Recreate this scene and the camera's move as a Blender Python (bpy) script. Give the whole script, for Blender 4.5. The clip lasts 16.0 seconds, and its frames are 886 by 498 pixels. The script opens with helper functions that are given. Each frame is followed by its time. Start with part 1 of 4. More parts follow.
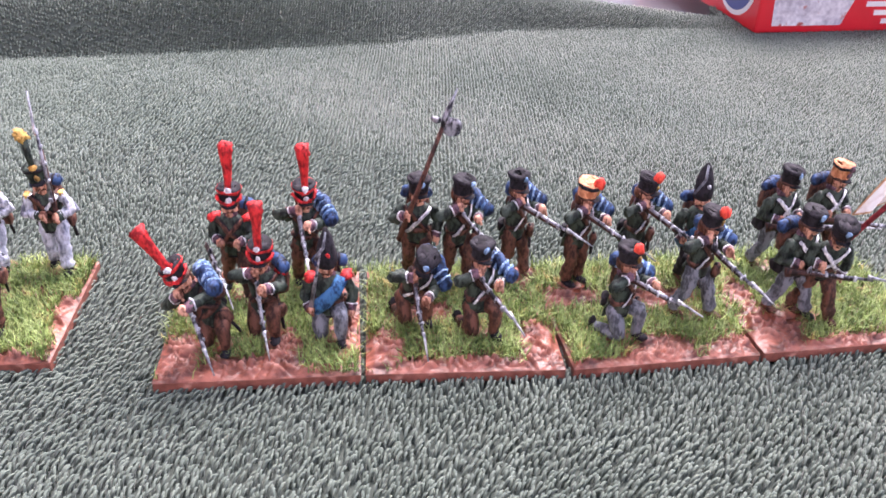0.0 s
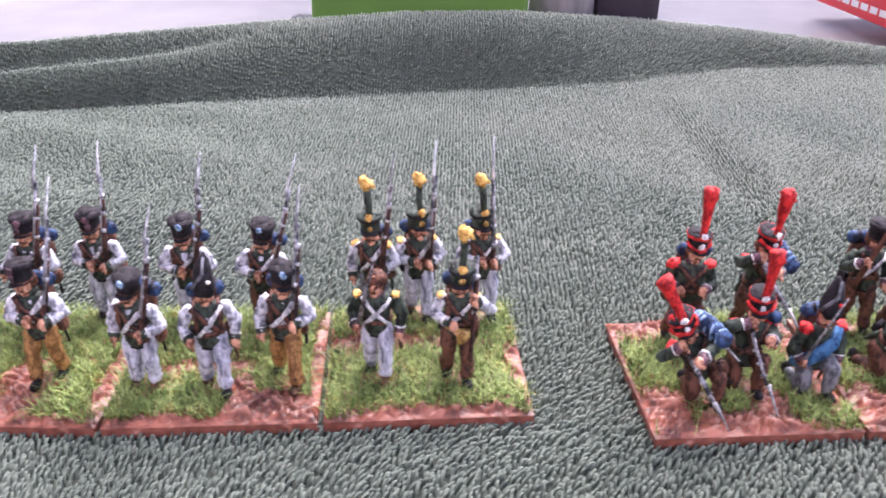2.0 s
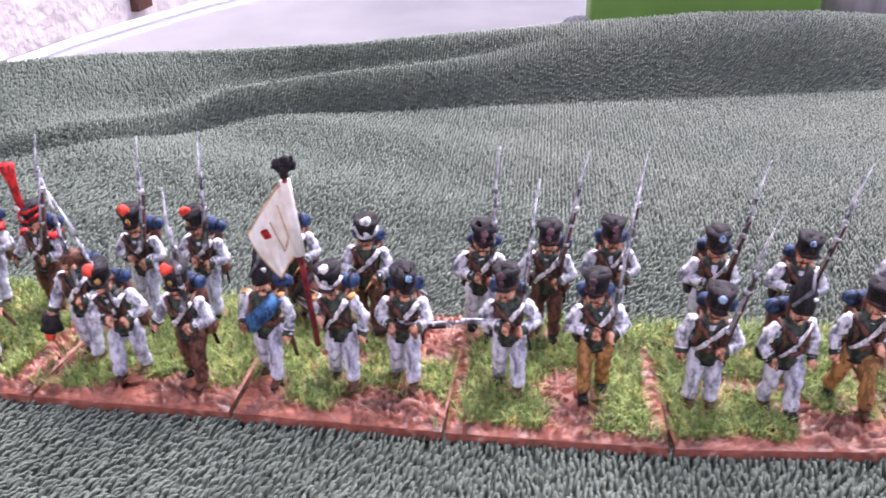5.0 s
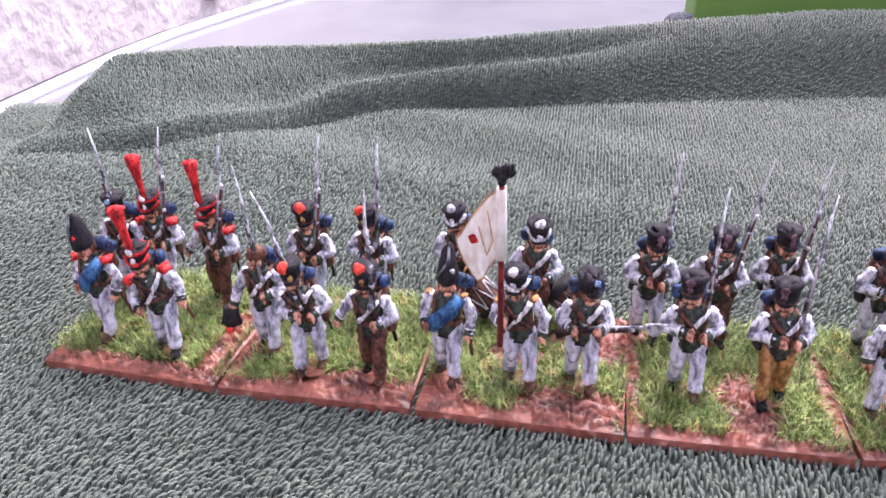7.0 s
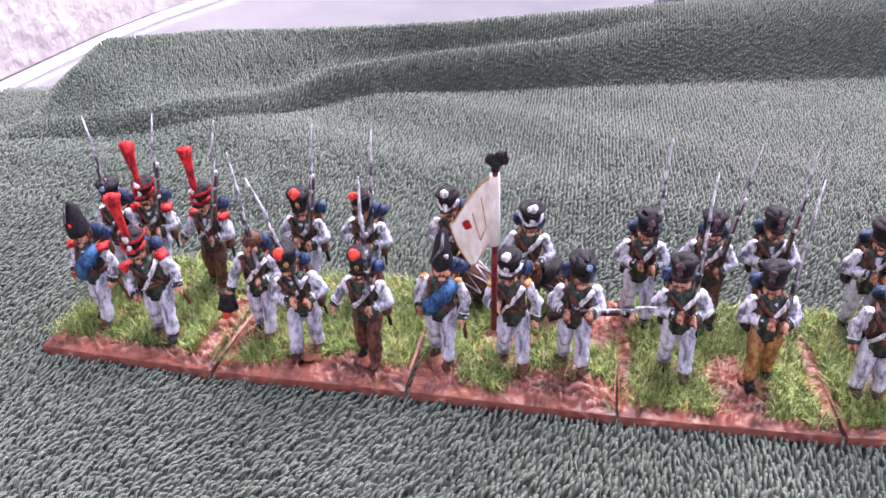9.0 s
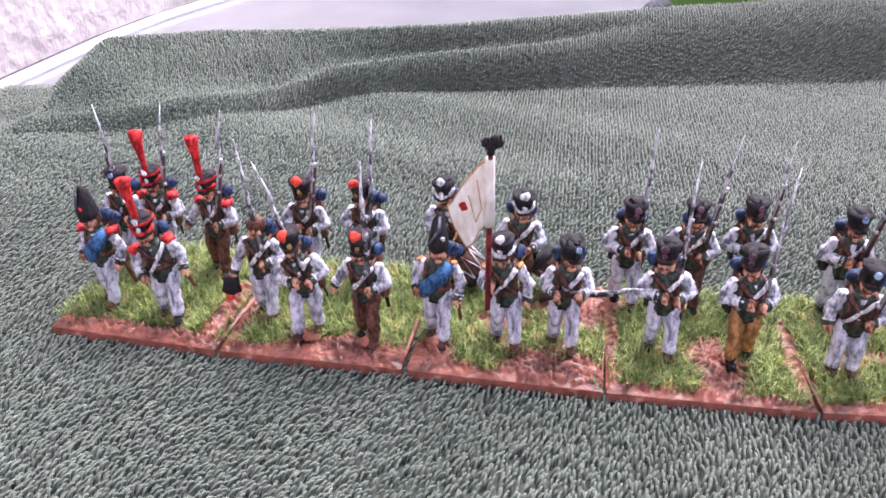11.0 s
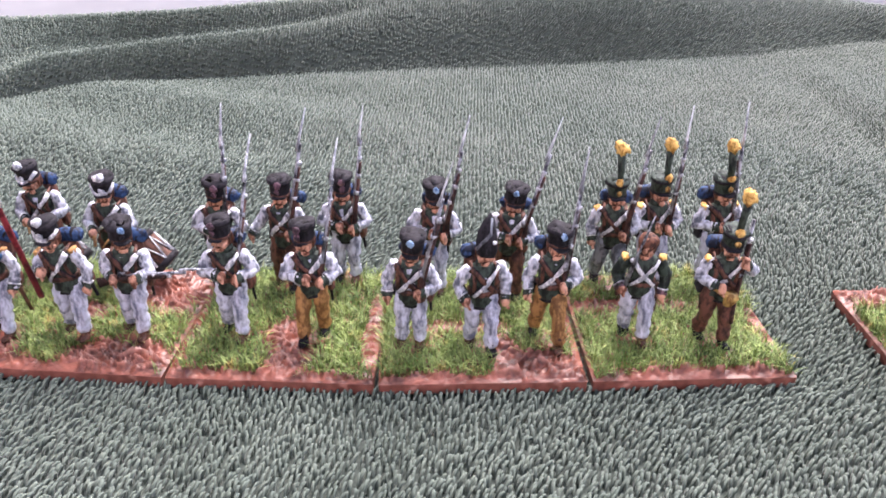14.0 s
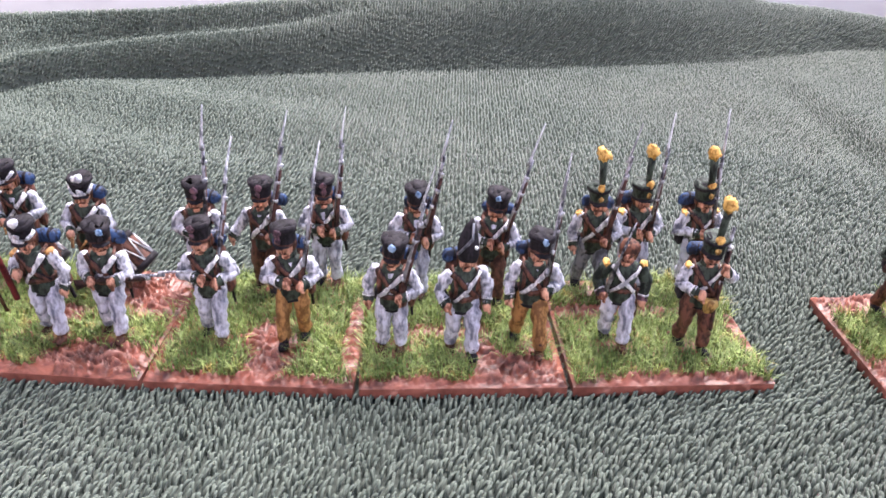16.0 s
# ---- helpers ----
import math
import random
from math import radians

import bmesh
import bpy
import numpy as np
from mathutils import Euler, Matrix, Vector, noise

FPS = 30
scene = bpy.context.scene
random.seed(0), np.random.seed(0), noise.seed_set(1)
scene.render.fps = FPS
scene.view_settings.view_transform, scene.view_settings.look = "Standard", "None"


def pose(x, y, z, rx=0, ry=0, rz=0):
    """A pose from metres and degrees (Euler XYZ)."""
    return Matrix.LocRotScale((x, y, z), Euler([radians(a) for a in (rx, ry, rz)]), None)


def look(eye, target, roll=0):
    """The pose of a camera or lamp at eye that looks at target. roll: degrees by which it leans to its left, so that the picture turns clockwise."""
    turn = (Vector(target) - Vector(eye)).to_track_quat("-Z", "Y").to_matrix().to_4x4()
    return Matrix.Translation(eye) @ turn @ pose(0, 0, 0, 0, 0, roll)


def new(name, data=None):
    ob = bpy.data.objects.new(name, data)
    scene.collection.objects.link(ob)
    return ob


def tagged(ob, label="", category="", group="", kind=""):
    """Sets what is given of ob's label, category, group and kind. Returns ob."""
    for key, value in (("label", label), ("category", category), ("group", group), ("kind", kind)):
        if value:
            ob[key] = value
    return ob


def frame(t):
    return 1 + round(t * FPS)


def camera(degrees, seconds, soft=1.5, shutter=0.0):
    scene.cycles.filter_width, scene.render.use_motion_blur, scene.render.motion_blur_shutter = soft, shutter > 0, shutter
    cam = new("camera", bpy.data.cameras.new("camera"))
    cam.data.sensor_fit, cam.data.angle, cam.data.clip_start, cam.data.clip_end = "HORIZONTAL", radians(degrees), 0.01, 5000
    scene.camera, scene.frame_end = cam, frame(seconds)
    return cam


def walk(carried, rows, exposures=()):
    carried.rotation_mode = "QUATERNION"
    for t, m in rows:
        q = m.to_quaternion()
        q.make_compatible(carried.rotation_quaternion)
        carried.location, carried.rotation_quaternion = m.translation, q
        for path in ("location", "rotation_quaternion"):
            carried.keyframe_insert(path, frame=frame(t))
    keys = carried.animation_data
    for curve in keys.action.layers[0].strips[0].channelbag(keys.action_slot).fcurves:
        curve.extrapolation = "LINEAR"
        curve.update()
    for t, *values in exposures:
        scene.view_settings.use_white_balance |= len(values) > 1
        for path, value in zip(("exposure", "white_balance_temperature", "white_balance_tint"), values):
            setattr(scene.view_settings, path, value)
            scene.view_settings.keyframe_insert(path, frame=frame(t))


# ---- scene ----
cam = camera(56.0, 16.0, 1.72, 0.3)
PATH = [
    (0.0, (0.02040, -0.03980, 0.13110), (0.02270, 0.04655, 0.08070), 1.7),
    (0.5, (0.01370, -0.04205, 0.13050), (0.01650, 0.04485, 0.08105), 1.5),
    (1.0, (-0.02125, -0.03960, 0.13140), (-0.01810, 0.04770, 0.08280), 2.0),
    (1.5, (-0.06680, -0.03200, 0.13045), (-0.06640, 0.05555, 0.08210), 1.0),
    (2.0, (-0.08945, -0.03245, 0.12855), (-0.09090, 0.05585, 0.08165), 0.7),
    (2.5, (-0.11245, -0.03295, 0.12710), (-0.11525, 0.05545, 0.08040), 1.4),
    (3.0, (-0.13125, -0.02795, 0.12105), (-0.13520, 0.06035, 0.07420), 1.9),
    (3.5, (-0.14570, -0.02560, 0.12210), (-0.15060, 0.06265, 0.07535), 1.3),
    (4.0, (-0.16570, -0.02970, 0.12785), (-0.17210, 0.05860, 0.08135), 0.1),
    (4.5, (-0.18400, -0.02945, 0.12715), (-0.19255, 0.05865, 0.08060), -0.4),
    (5.0, (-0.20055, -0.03085, 0.12650), (-0.21215, 0.05680, 0.07980), -1.0),
    (7.5, (-0.23445, -0.03750, 0.13280), (-0.25090, 0.04835, 0.08430), -1.3),
    (8.0, (-0.23460, -0.03775, 0.13320), (-0.25055, 0.04780, 0.08390), -1.3),
    (8.5, (-0.23435, -0.03830, 0.13345), (-0.25005, 0.04710, 0.08385), -1.3),
    (9.0, (-0.23350, -0.03880, 0.13395), (-0.24860, 0.04650, 0.08405), -1.3),
    (11.5, (-0.23300, -0.05130, 0.13240), (-0.24635, 0.03490, 0.08350), -0.1),
    (12.0, (-0.22520, -0.04990, 0.12945), (-0.23710, 0.03645, 0.08050), -0.1),
    (12.5, (-0.21420, -0.04625, 0.12690), (-0.22540, 0.04035, 0.07820), -0.1),
    (13.0, (-0.18520, -0.04280, 0.12370), (-0.19275, 0.04395, 0.07450), 0.2),
    (13.5, (-0.16215, -0.04205, 0.12720), (-0.16705, 0.04480, 0.07790), 0.2),
    (14.0, (-0.14995, -0.03915, 0.12635), (-0.15275, 0.04785, 0.07710), 0.8),
    (14.5, (-0.14845, -0.03915, 0.12705), (-0.14995, 0.04790, 0.07790), 1.3),
    (15.0, (-0.14910, -0.03910, 0.12680), (-0.14980, 0.04800, 0.07775), 1.7),
    (15.5, (-0.15085, -0.03860, 0.12685), (-0.15140, 0.04850, 0.07775), 2.1),
    (16.0, (-0.15000, -0.03845, 0.12680), (-0.15060, 0.04870, 0.07775), 2.0),
]
walk(cam, [(t, look(eye, target, roll)) for t, eye, target, roll in PATH], [(0.0, 1.50, 6290, 24), (5.0, 1.40, 6230, 25), (9.0, 1.35, 6220, 26), (12.5, 1.37, 6310, 21), (16.0, 1.40, 6330, 18)])

# ---- daylight: bright overcast, open sky beyond the table ----
SUN_EL, SUN_AZ = radians(56), radians(20)
world = bpy.data.worlds.new("sky")
scene.world = world
world.use_nodes = True
wn, wl = world.node_tree.nodes, world.node_tree.links
sky = wn.new("ShaderNodeTexSky")
sky.sky_type, sky.sun_disc = "NISHITA", False
sky.sun_elevation, sky.sun_rotation = SUN_EL, SUN_AZ
sky.air_density, sky.dust_density = 1.0, 4.0
wl.new(sky.outputs[0], wn["Background"].inputs[0])
wn["Background"].inputs[1].default_value = 0.15
sun_data = bpy.data.lights.new("sun", "SUN")
sun_data.energy, sun_data.angle, sun_data.color = 2.6, radians(42), (1.0, 0.98, 0.97)
sun = new("sun", sun_data)
sun.matrix_world = look((math.sin(SUN_AZ) * math.cos(SUN_EL), math.cos(SUN_AZ) * math.cos(SUN_EL), math.sin(SUN_EL)), (0, 0, 0))


# ---- materials ----
def material(name, low, high, scale=900.0, rough=0.6, bump=0.3, metal=0.0, spots=None, stretch=(1, 1, 1), contrast=(0.35, 0.65), sheen=0.0, fine=4.0, dist=0.0004, coat=0.0, island=0.0, spec=0.5):
    """Two colours mixed by noise at two scales, with relief. scale: cells a metre."""
    m = bpy.data.materials.new(name)
    m.use_nodes = True
    n, l = m.node_tree.nodes, m.node_tree.links
    b = n["Principled BSDF"]
    co = n.new("ShaderNodeTexCoord")
    mp = n.new("ShaderNodeMapping")
    mp.inputs["Scale"].default_value = stretch
    l.new(co.outputs["Object"], mp.inputs["Vector"])
    big, small = n.new("ShaderNodeTexNoise"), n.new("ShaderNodeTexNoise")
    for q, s in ((big, scale), (small, scale * fine)):
        q.inputs["Scale"].default_value, q.inputs["Detail"].default_value = s, 3
        l.new(mp.outputs[0], q.inputs["Vector"])
    mix = n.new("ShaderNodeMath")
    mix.operation = "MULTIPLY_ADD"
    mix.inputs[1].default_value = 0.4
    l.new(small.outputs["Fac"], mix.inputs[0])
    half = n.new("ShaderNodeMath")
    half.operation = "MULTIPLY"
    half.inputs[1].default_value = 0.6
    l.new(big.outputs["Fac"], half.inputs[0])
    l.new(half.outputs[0], mix.inputs[2])
    ramp = n.new("ShaderNodeValToRGB")
    ramp.color_ramp.elements[0].position, ramp.color_ramp.elements[1].position = contrast
    ramp.color_ramp.elements[0].color, ramp.color_ramp.elements[1].color = (*low, 1), (*high, 1)
    l.new(mix.outputs[0], ramp.inputs[0])
    out = ramp.outputs[0]
    if spots:
        col, lo, hi, sc = spots
        sn = n.new("ShaderNodeTexNoise")
        sn.inputs["Scale"].default_value, sn.inputs["Detail"].default_value = sc, 5
        l.new(mp.outputs[0], sn.inputs["Vector"])
        sr = n.new("ShaderNodeMapRange")
        sr.inputs["From Min"].default_value, sr.inputs["From Max"].default_value = lo, hi
        l.new(sn.outputs["Fac"], sr.inputs["Value"])
        mx = n.new("ShaderNodeMix")
        mx.data_type = "RGBA"
        l.new(sr.outputs[0], mx.inputs[0])
        l.new(out, mx.inputs[6])
        mx.inputs[7].default_value = (*col, 1)
        out = mx.outputs[2]
    if island:
        geo = n.new("ShaderNodeNewGeometry")
        hsv = n.new("ShaderNodeHueSaturation")
        mr = n.new("ShaderNodeMapRange")
        mr.inputs["To Min"].default_value, mr.inputs["To Max"].default_value = 1 - island, 1 + island
        l.new(geo.outputs["Random Per Island"], mr.inputs["Value"])
        l.new(mr.outputs[0], hsv.inputs["Value"])
        l.new(out, hsv.inputs["Color"])
        out = hsv.outputs[0]
    l.new(out, b.inputs["Base Color"])
    b.inputs["Roughness"].default_value, b.inputs["Metallic"].default_value = rough, metal
    b.inputs["Sheen Weight"].default_value, b.inputs["Sheen Roughness"].default_value = sheen, 0.5
    b.inputs["Coat Weight"].default_value = coat
    b.inputs["Specular IOR Level"].default_value = spec
    if bump:
        bp = n.new("ShaderNodeBump")
        bp.inputs["Strength"].default_value, bp.inputs["Distance"].default_value = bump, dist
        l.new(mix.outputs[0], bp.inputs["Height"])
        l.new(bp.outputs[0], b.inputs["Normal"])
    return m


def paint(name, low, high, **kw):
    """Brushed model paint: streaks of a light coat over a dark wash."""
    a = dict(scale=620.0, rough=0.62, bump=0.6, stretch=(1, 1, 0.5), contrast=(0.43, 0.56), dist=0.0003, fine=3.0, spec=0.3)
    a.update(kw)
    return material(name, low, high, **a)


MAT = {
    "skin": paint("skin_paint", (0.17, 0.062, 0.036), (0.72, 0.38, 0.26)),
    "white": paint("white_paint", (0.34, 0.35, 0.40), (0.90, 0.90, 0.92)),
    "pale": paint("pale_grey_paint", (0.13, 0.14, 0.195), (0.65, 0.665, 0.785), scale=480, stretch=(1, 1, 0.5), contrast=(0.38, 0.58)),
    "sleeve": paint("pale_sleeve_paint", (0.13, 0.14, 0.18), (0.76, 0.77, 0.86), scale=520, stretch=(1, 1, 0.6), contrast=(0.40, 0.57)),
    "grey": paint("grey_paint", (0.06, 0.065, 0.08), (0.21, 0.22, 0.26)),
    "brown": paint("brown_paint", (0.035, 0.014, 0.010), (0.15, 0.062, 0.042)),
    "tan": paint("tan_paint", (0.16, 0.075, 0.025), (0.42, 0.22, 0.08)),
    "cover": paint("cloth_cover_paint", (0.44, 0.15, 0.065), (0.78, 0.36, 0.19)),
    "green": paint("dark_green_paint", (0.008, 0.012, 0.010), (0.052, 0.072, 0.056)),
    "black": paint("black_paint", (0.005, 0.004, 0.006), (0.026, 0.022, 0.029), rough=0.8),
    "purple": paint("dull_purple_paint", (0.04, 0.022, 0.032), (0.19, 0.10, 0.13)),
    "red": paint("red_paint", (0.22, 0.006, 0.008), (0.72, 0.035, 0.035)),
    "scarlet": paint("scarlet_paint", (0.55, 0.03, 0.02), (0.85, 0.09, 0.05)),
    "yellow": paint("yellow_paint", (0.38, 0.17, 0.03), (0.88, 0.56, 0.17)),
    "blue": paint("blue_paint", (0.006, 0.011, 0.03), (0.035, 0.08, 0.20)),
    "sky": paint("sash_blue_paint", (0.008, 0.035, 0.10), (0.05, 0.17, 0.36)),
    "strap": paint("light_blue_strap_paint", (0.06, 0.13, 0.27), (0.32, 0.47, 0.68)),
    "stock": paint("musket_stock_paint", (0.012, 0.006, 0.006), (0.085, 0.036, 0.03)),
    "leather": paint("leather_paint", (0.03, 0.013, 0.010), (0.14, 0.058, 0.040)),
    "steel": paint("steel_paint", (0.035, 0.035, 0.045), (0.40, 0.40, 0.45), metal=0.45, rough=0.38),
    "blade": paint("bright_steel_paint", (0.20, 0.205, 0.235), (0.66, 0.67, 0.72), metal=0.3, rough=0.35),
    "brass": paint("brass_paint", (0.20, 0.10, 0.03), (0.65, 0.42, 0.14), metal=0.5, rough=0.4),
    "hair": paint("hair_paint", (0.03, 0.012, 0.008), (0.15, 0.055, 0.03)),
}
M_EARTH = material("painted_earth", (0.09, 0.026, 0.017), (0.38, 0.128, 0.084), scale=130, rough=0.38, bump=0.3, spots=((0.62, 0.34, 0.25), 0.66, 0.80, 300), stretch=(1, 1.6, 1), dist=0.0012, contrast=(0.36, 0.62))


def drybrush(m, low, high, col):
    """A pale coat dragged over the raised crests of the earth."""
    n, l = m.node_tree.nodes, m.node_tree.links
    bs = n["Principled BSDF"]
    src = bs.inputs["Base Color"].links[0].from_socket
    co, sep, mr, mx = n.new("ShaderNodeTexCoord"), n.new("ShaderNodeSeparateXYZ"), n.new("ShaderNodeMapRange"), n.new("ShaderNodeMix")
    l.new(co.outputs["Object"], sep.inputs[0])
    l.new(sep.outputs[2], mr.inputs["Value"])
    mr.inputs["From Min"].default_value, mr.inputs["From Max"].default_value, mr.inputs["To Max"].default_value = low, high, 0.45
    mx.data_type = "RGBA"
    l.new(mr.outputs[0], mx.inputs[0])
    l.new(src, mx.inputs[6])
    mx.inputs[7].default_value = (*col, 1)
    l.new(mx.outputs[2], bs.inputs["Base Color"])


drybrush(M_EARTH, .0042, .0054, (0.62, 0.31, 0.235))
M_RIM = material("stand_edge_paint", (0.16, 0.05, 0.035), (0.36, 0.13, 0.095), scale=120, rough=0.4, bump=0.2, spots=((0.6, 0.3, 0.24), 0.62, 0.75, 200))
M_GRASS = material("static_grass", (0.085, 0.15, 0.026), (0.37, 0.46, 0.15), scale=160, rough=0.6, bump=0.0, spots=((0.56, 0.42, 0.14), 0.60, 0.72, 230), island=0.5)
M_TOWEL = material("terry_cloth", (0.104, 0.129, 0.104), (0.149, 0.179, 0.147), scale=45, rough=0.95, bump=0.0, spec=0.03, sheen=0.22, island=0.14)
# ground sheet darker than the loops: shade in their gaps put into the colour
M_CLOTH = material("towel_ground_gap_shade", (0.050, 0.062, 0.051), (0.078, 0.094, 0.078), scale=300, rough=0.95, bump=0.4)
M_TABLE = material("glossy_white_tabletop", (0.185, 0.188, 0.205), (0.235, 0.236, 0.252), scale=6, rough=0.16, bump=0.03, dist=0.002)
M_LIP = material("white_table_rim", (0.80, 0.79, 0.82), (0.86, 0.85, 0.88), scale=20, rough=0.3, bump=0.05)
M_PLASTER = material("rough_plaster", (0.50, 0.45, 0.46), (0.66, 0.60, 0.61), scale=22, rough=0.85, bump=1.0, dist=0.012, fine=3.0)
M_NORTH = material("pale_render", (0.36, 0.35, 0.40), (0.58, 0.56, 0.63), scale=1.5, rough=0.85, bump=0.4, dist=0.004, stretch=(2.5, 1, 0.3))
M_FLOOR = material("terrace_floor", (0.34, 0.31, 0.30), (0.46, 0.43, 0.41), scale=8, rough=0.8, bump=0.3, dist=0.002)
M_FLAG = paint("painted_flag_cloth", (0.76, 0.70, 0.64), (0.94, 0.92, 0.89), scale=220)
M_FLAG_EDGE = paint("flag_border_paint", (0.45, 0.24, 0.12), (0.65, 0.42, 0.24))
M_POLE = paint("dark_red_pole_paint", (0.10, 0.008, 0.012), (0.28, 0.03, 0.04))
M_BOXRED = material("printed_red_card", (0.62, 0.012, 0.025), (0.70, 0.02, 0.035), scale=20, rough=0.3, bump=0.05)
M_BOXWHITE = material("printed_white_card", (0.74, 0.73, 0.76), (0.84, 0.83, 0.85), scale=40, rough=0.3, bump=0.0)
M_BOXBLUE = material("printed_blue_card", (0.02, 0.045, 0.22), (0.03, 0.06, 0.27), scale=30, rough=0.3, bump=0.0)
M_BOXART = material("printed_picture_card", (0.42, 0.40, 0.48), (0.84, 0.83, 0.88), scale=90, rough=0.3, bump=0.0, spots=((0.45, 0.10, 0.09), 0.60, 0.68, 120))
M_BOXCREAM = material("printed_cream_card", (0.66, 0.50, 0.36), (0.80, 0.66, 0.52), scale=60, rough=0.3, bump=0.0)
M_GREENCARD = material("green_matt_card", (0.12, 0.27, 0.045), (0.15, 0.31, 0.06), scale=12, rough=0.6, bump=0.05)
M_DARK = material("dark_plastic_and_rim_shade", (0.025, 0.02, 0.032), (0.045, 0.035, 0.055), scale=30, rough=0.35, bump=0.05)
M_SILVER = material("grey_foil", (0.25, 0.24, 0.26), (0.62, 0.60, 0.64), scale=40, rough=0.3, bump=0.3, metal=0.5, stretch=(1, 1, 0.2))


# ---- mesh pieces ----
class Shape:
    """Collects verts and faces with a material a face, in millimetres."""

    def __init__(self):
        self.v, self.f, self.m, self.slots = [], [], [], []

    def slot(self, mat):
        if mat not in self.slots:
            self.slots.append(mat)
        return self.slots.index(mat)

    def rings(self, rings, mat, cap=True):
        s, base, n = self.slot(mat), len(self.v), len(rings[0])
        for r in rings:
            self.v.extend(r)
        for i in range(len(rings) - 1):
            for j in range(n):
                a, b = base + i * n + j, base + i * n + (j + 1) % n
                self.f.append((a, b, b + n, a + n))
                self.m.append(s)
        if cap:
            self.f.append(tuple(base + j for j in reversed(range(n))))
            self.f.append(tuple(base + (len(rings) - 1) * n + j for j in range(n)))
            self.m += [s, s]

    def tube(self, pts, radii, mat, n=8, side=None):
        """A limb along pts; a radius is one number or (across, deep). side: the way that counts as across."""
        pts = [Vector(p) for p in pts]
        rings = []
        for i, p in enumerate(pts):
            d = (pts[min(i + 1, len(pts) - 1)] - pts[max(i - 1, 0)]).normalized()
            ref = Vector(side) if side else (Vector((1, 0, 0)) if abs(d.x) < 0.9 else Vector((0, 1, 0)))
            u = (ref - d * ref.dot(d)).normalized()
            w = d.cross(u)
            r = radii[i] if isinstance(radii, (list, tuple)) and i < len(radii) else radii
            ra, rb = r if isinstance(r, tuple) else (r, r)
            rings.append([p + u * (ra * math.cos(2 * math.pi * k / n)) + w * (rb * math.sin(2 * math.pi * k / n)) for k in range(n)])
        self.rings(rings, mat)

    def limb(self, pts, radii, mat, n=8, side=None):
        """A tube with rounded ends."""
        pts = [Vector(p) for p in pts]
        pair = [r if isinstance(r, tuple) else (r, r) for r in radii]
        a, b = (pts[0] - pts[1]).normalized(), (pts[-1] - pts[-2]).normalized()
        ra, rb = min(pair[0]), min(pair[-1])
        pts = [pts[0] + a * ra * 0.7, pts[0] + a * ra * 0.35] + pts + [pts[-1] + b * rb * 0.35, pts[-1] + b * rb * 0.7]
        sc = lambda r, k: (r[0] * k, r[1] * k)
        self.tube(pts, [sc(pair[0], 0.45), sc(pair[0], 0.85)] + pair + [sc(pair[-1], 0.85), sc(pair[-1], 0.45)], mat, n, side)

    def cloth_limb(self, pts, radii, mat, n=10, fold=.13, seed=0):
        """A sleeve or trouser leg: a limb with finer rings and slanting creases."""
        pts, P, R, k = [Vector(p) for p in pts], [], [], 4
        for i in range(len(pts) - 1):
            for j in range(k):
                t = j / k
                P.append(pts[i].lerp(pts[i + 1], t))
                R.append(radii[i] * (1 - t) + radii[i + 1] * t)
        P.append(pts[-1])
        R.append(radii[-1])
        start = len(self.v)
        self.limb(P, R, mat, n)
        rings = (len(self.v) - start) // n
        for i in range(2, rings - 2):
            c = sum((Vector(q) for q in self.v[start + i * n:start + (i + 1) * n]), Vector()) / n
            for j in range(n):
                q = Vector(self.v[start + i * n + j]) - c
                a = 2 * math.pi * j / n
                w = math.sin(i * 1.75 + 1.2 * math.sin(a + seed) + seed) + .6 * math.sin(a * 3 + i * .5 + seed * 2)
                self.v[start + i * n + j] = c + q * (1 + fold * w * .7)

    def blob(self, c, r, mat, power=1.0, rot=None, n=10, rough=0.0, seed=0):
        c, rings, lat = Vector(c), [], 7
        f = lambda t: math.copysign(abs(t) ** power, t)
        for i in range(lat + 1):
            th = math.pi * (0.04 + 0.92 * i / lat)
            ring = []
            for k in range(n):
                ph = 2 * math.pi * k / n
                p = Vector((r[0] * f(math.sin(th)) * f(math.cos(ph)), r[1] * f(math.sin(th)) * f(math.sin(ph)), -r[2] * f(math.cos(th))))
                if rough:
                    p *= 1 + rough * noise.noise(p * 1.7 + Vector((seed, 0, 0)))
                if rot is not None:
                    p = rot @ p
                ring.append(c + p)
            rings.append(ring)
        self.rings(rings, mat)

    def shift(self, start, m):
        for i in range(start, len(self.v)):
            self.v[i] = m @ Vector(self.v[i])

    def mesh(self, name, lumps=0.0, seed=0, smooth=True):
        vs = []
        for p in self.v:
            p = Vector(p)
            if lumps:
                q = p + Vector((seed * 7.3, 0, 0))
                p = p + noise.noise_vector(q * 0.45) * lumps * 1.3 + noise.noise_vector(q * 1.1) * lumps + noise.noise_vector(q * 2.3) * lumps * .45
            vs.append(p * 0.001)
        me = bpy.data.meshes.new(name)
        me.from_pydata([tuple(p) for p in vs], [], self.f)
        for mat in self.slots:
            me.materials.append(mat)
        me.polygons.foreach_set("material_index", self.m)
        if smooth:
            me.polygons.foreach_set("use_smooth", [True] * len(self.f))
        me.update()
        return me


def part(name, me, parent, label="", at=None):
    ob = new(name, me)
    ob.parent = parent
    if at is not None:
        ob.matrix_basis = at
    return tagged(ob, label) if label else ob


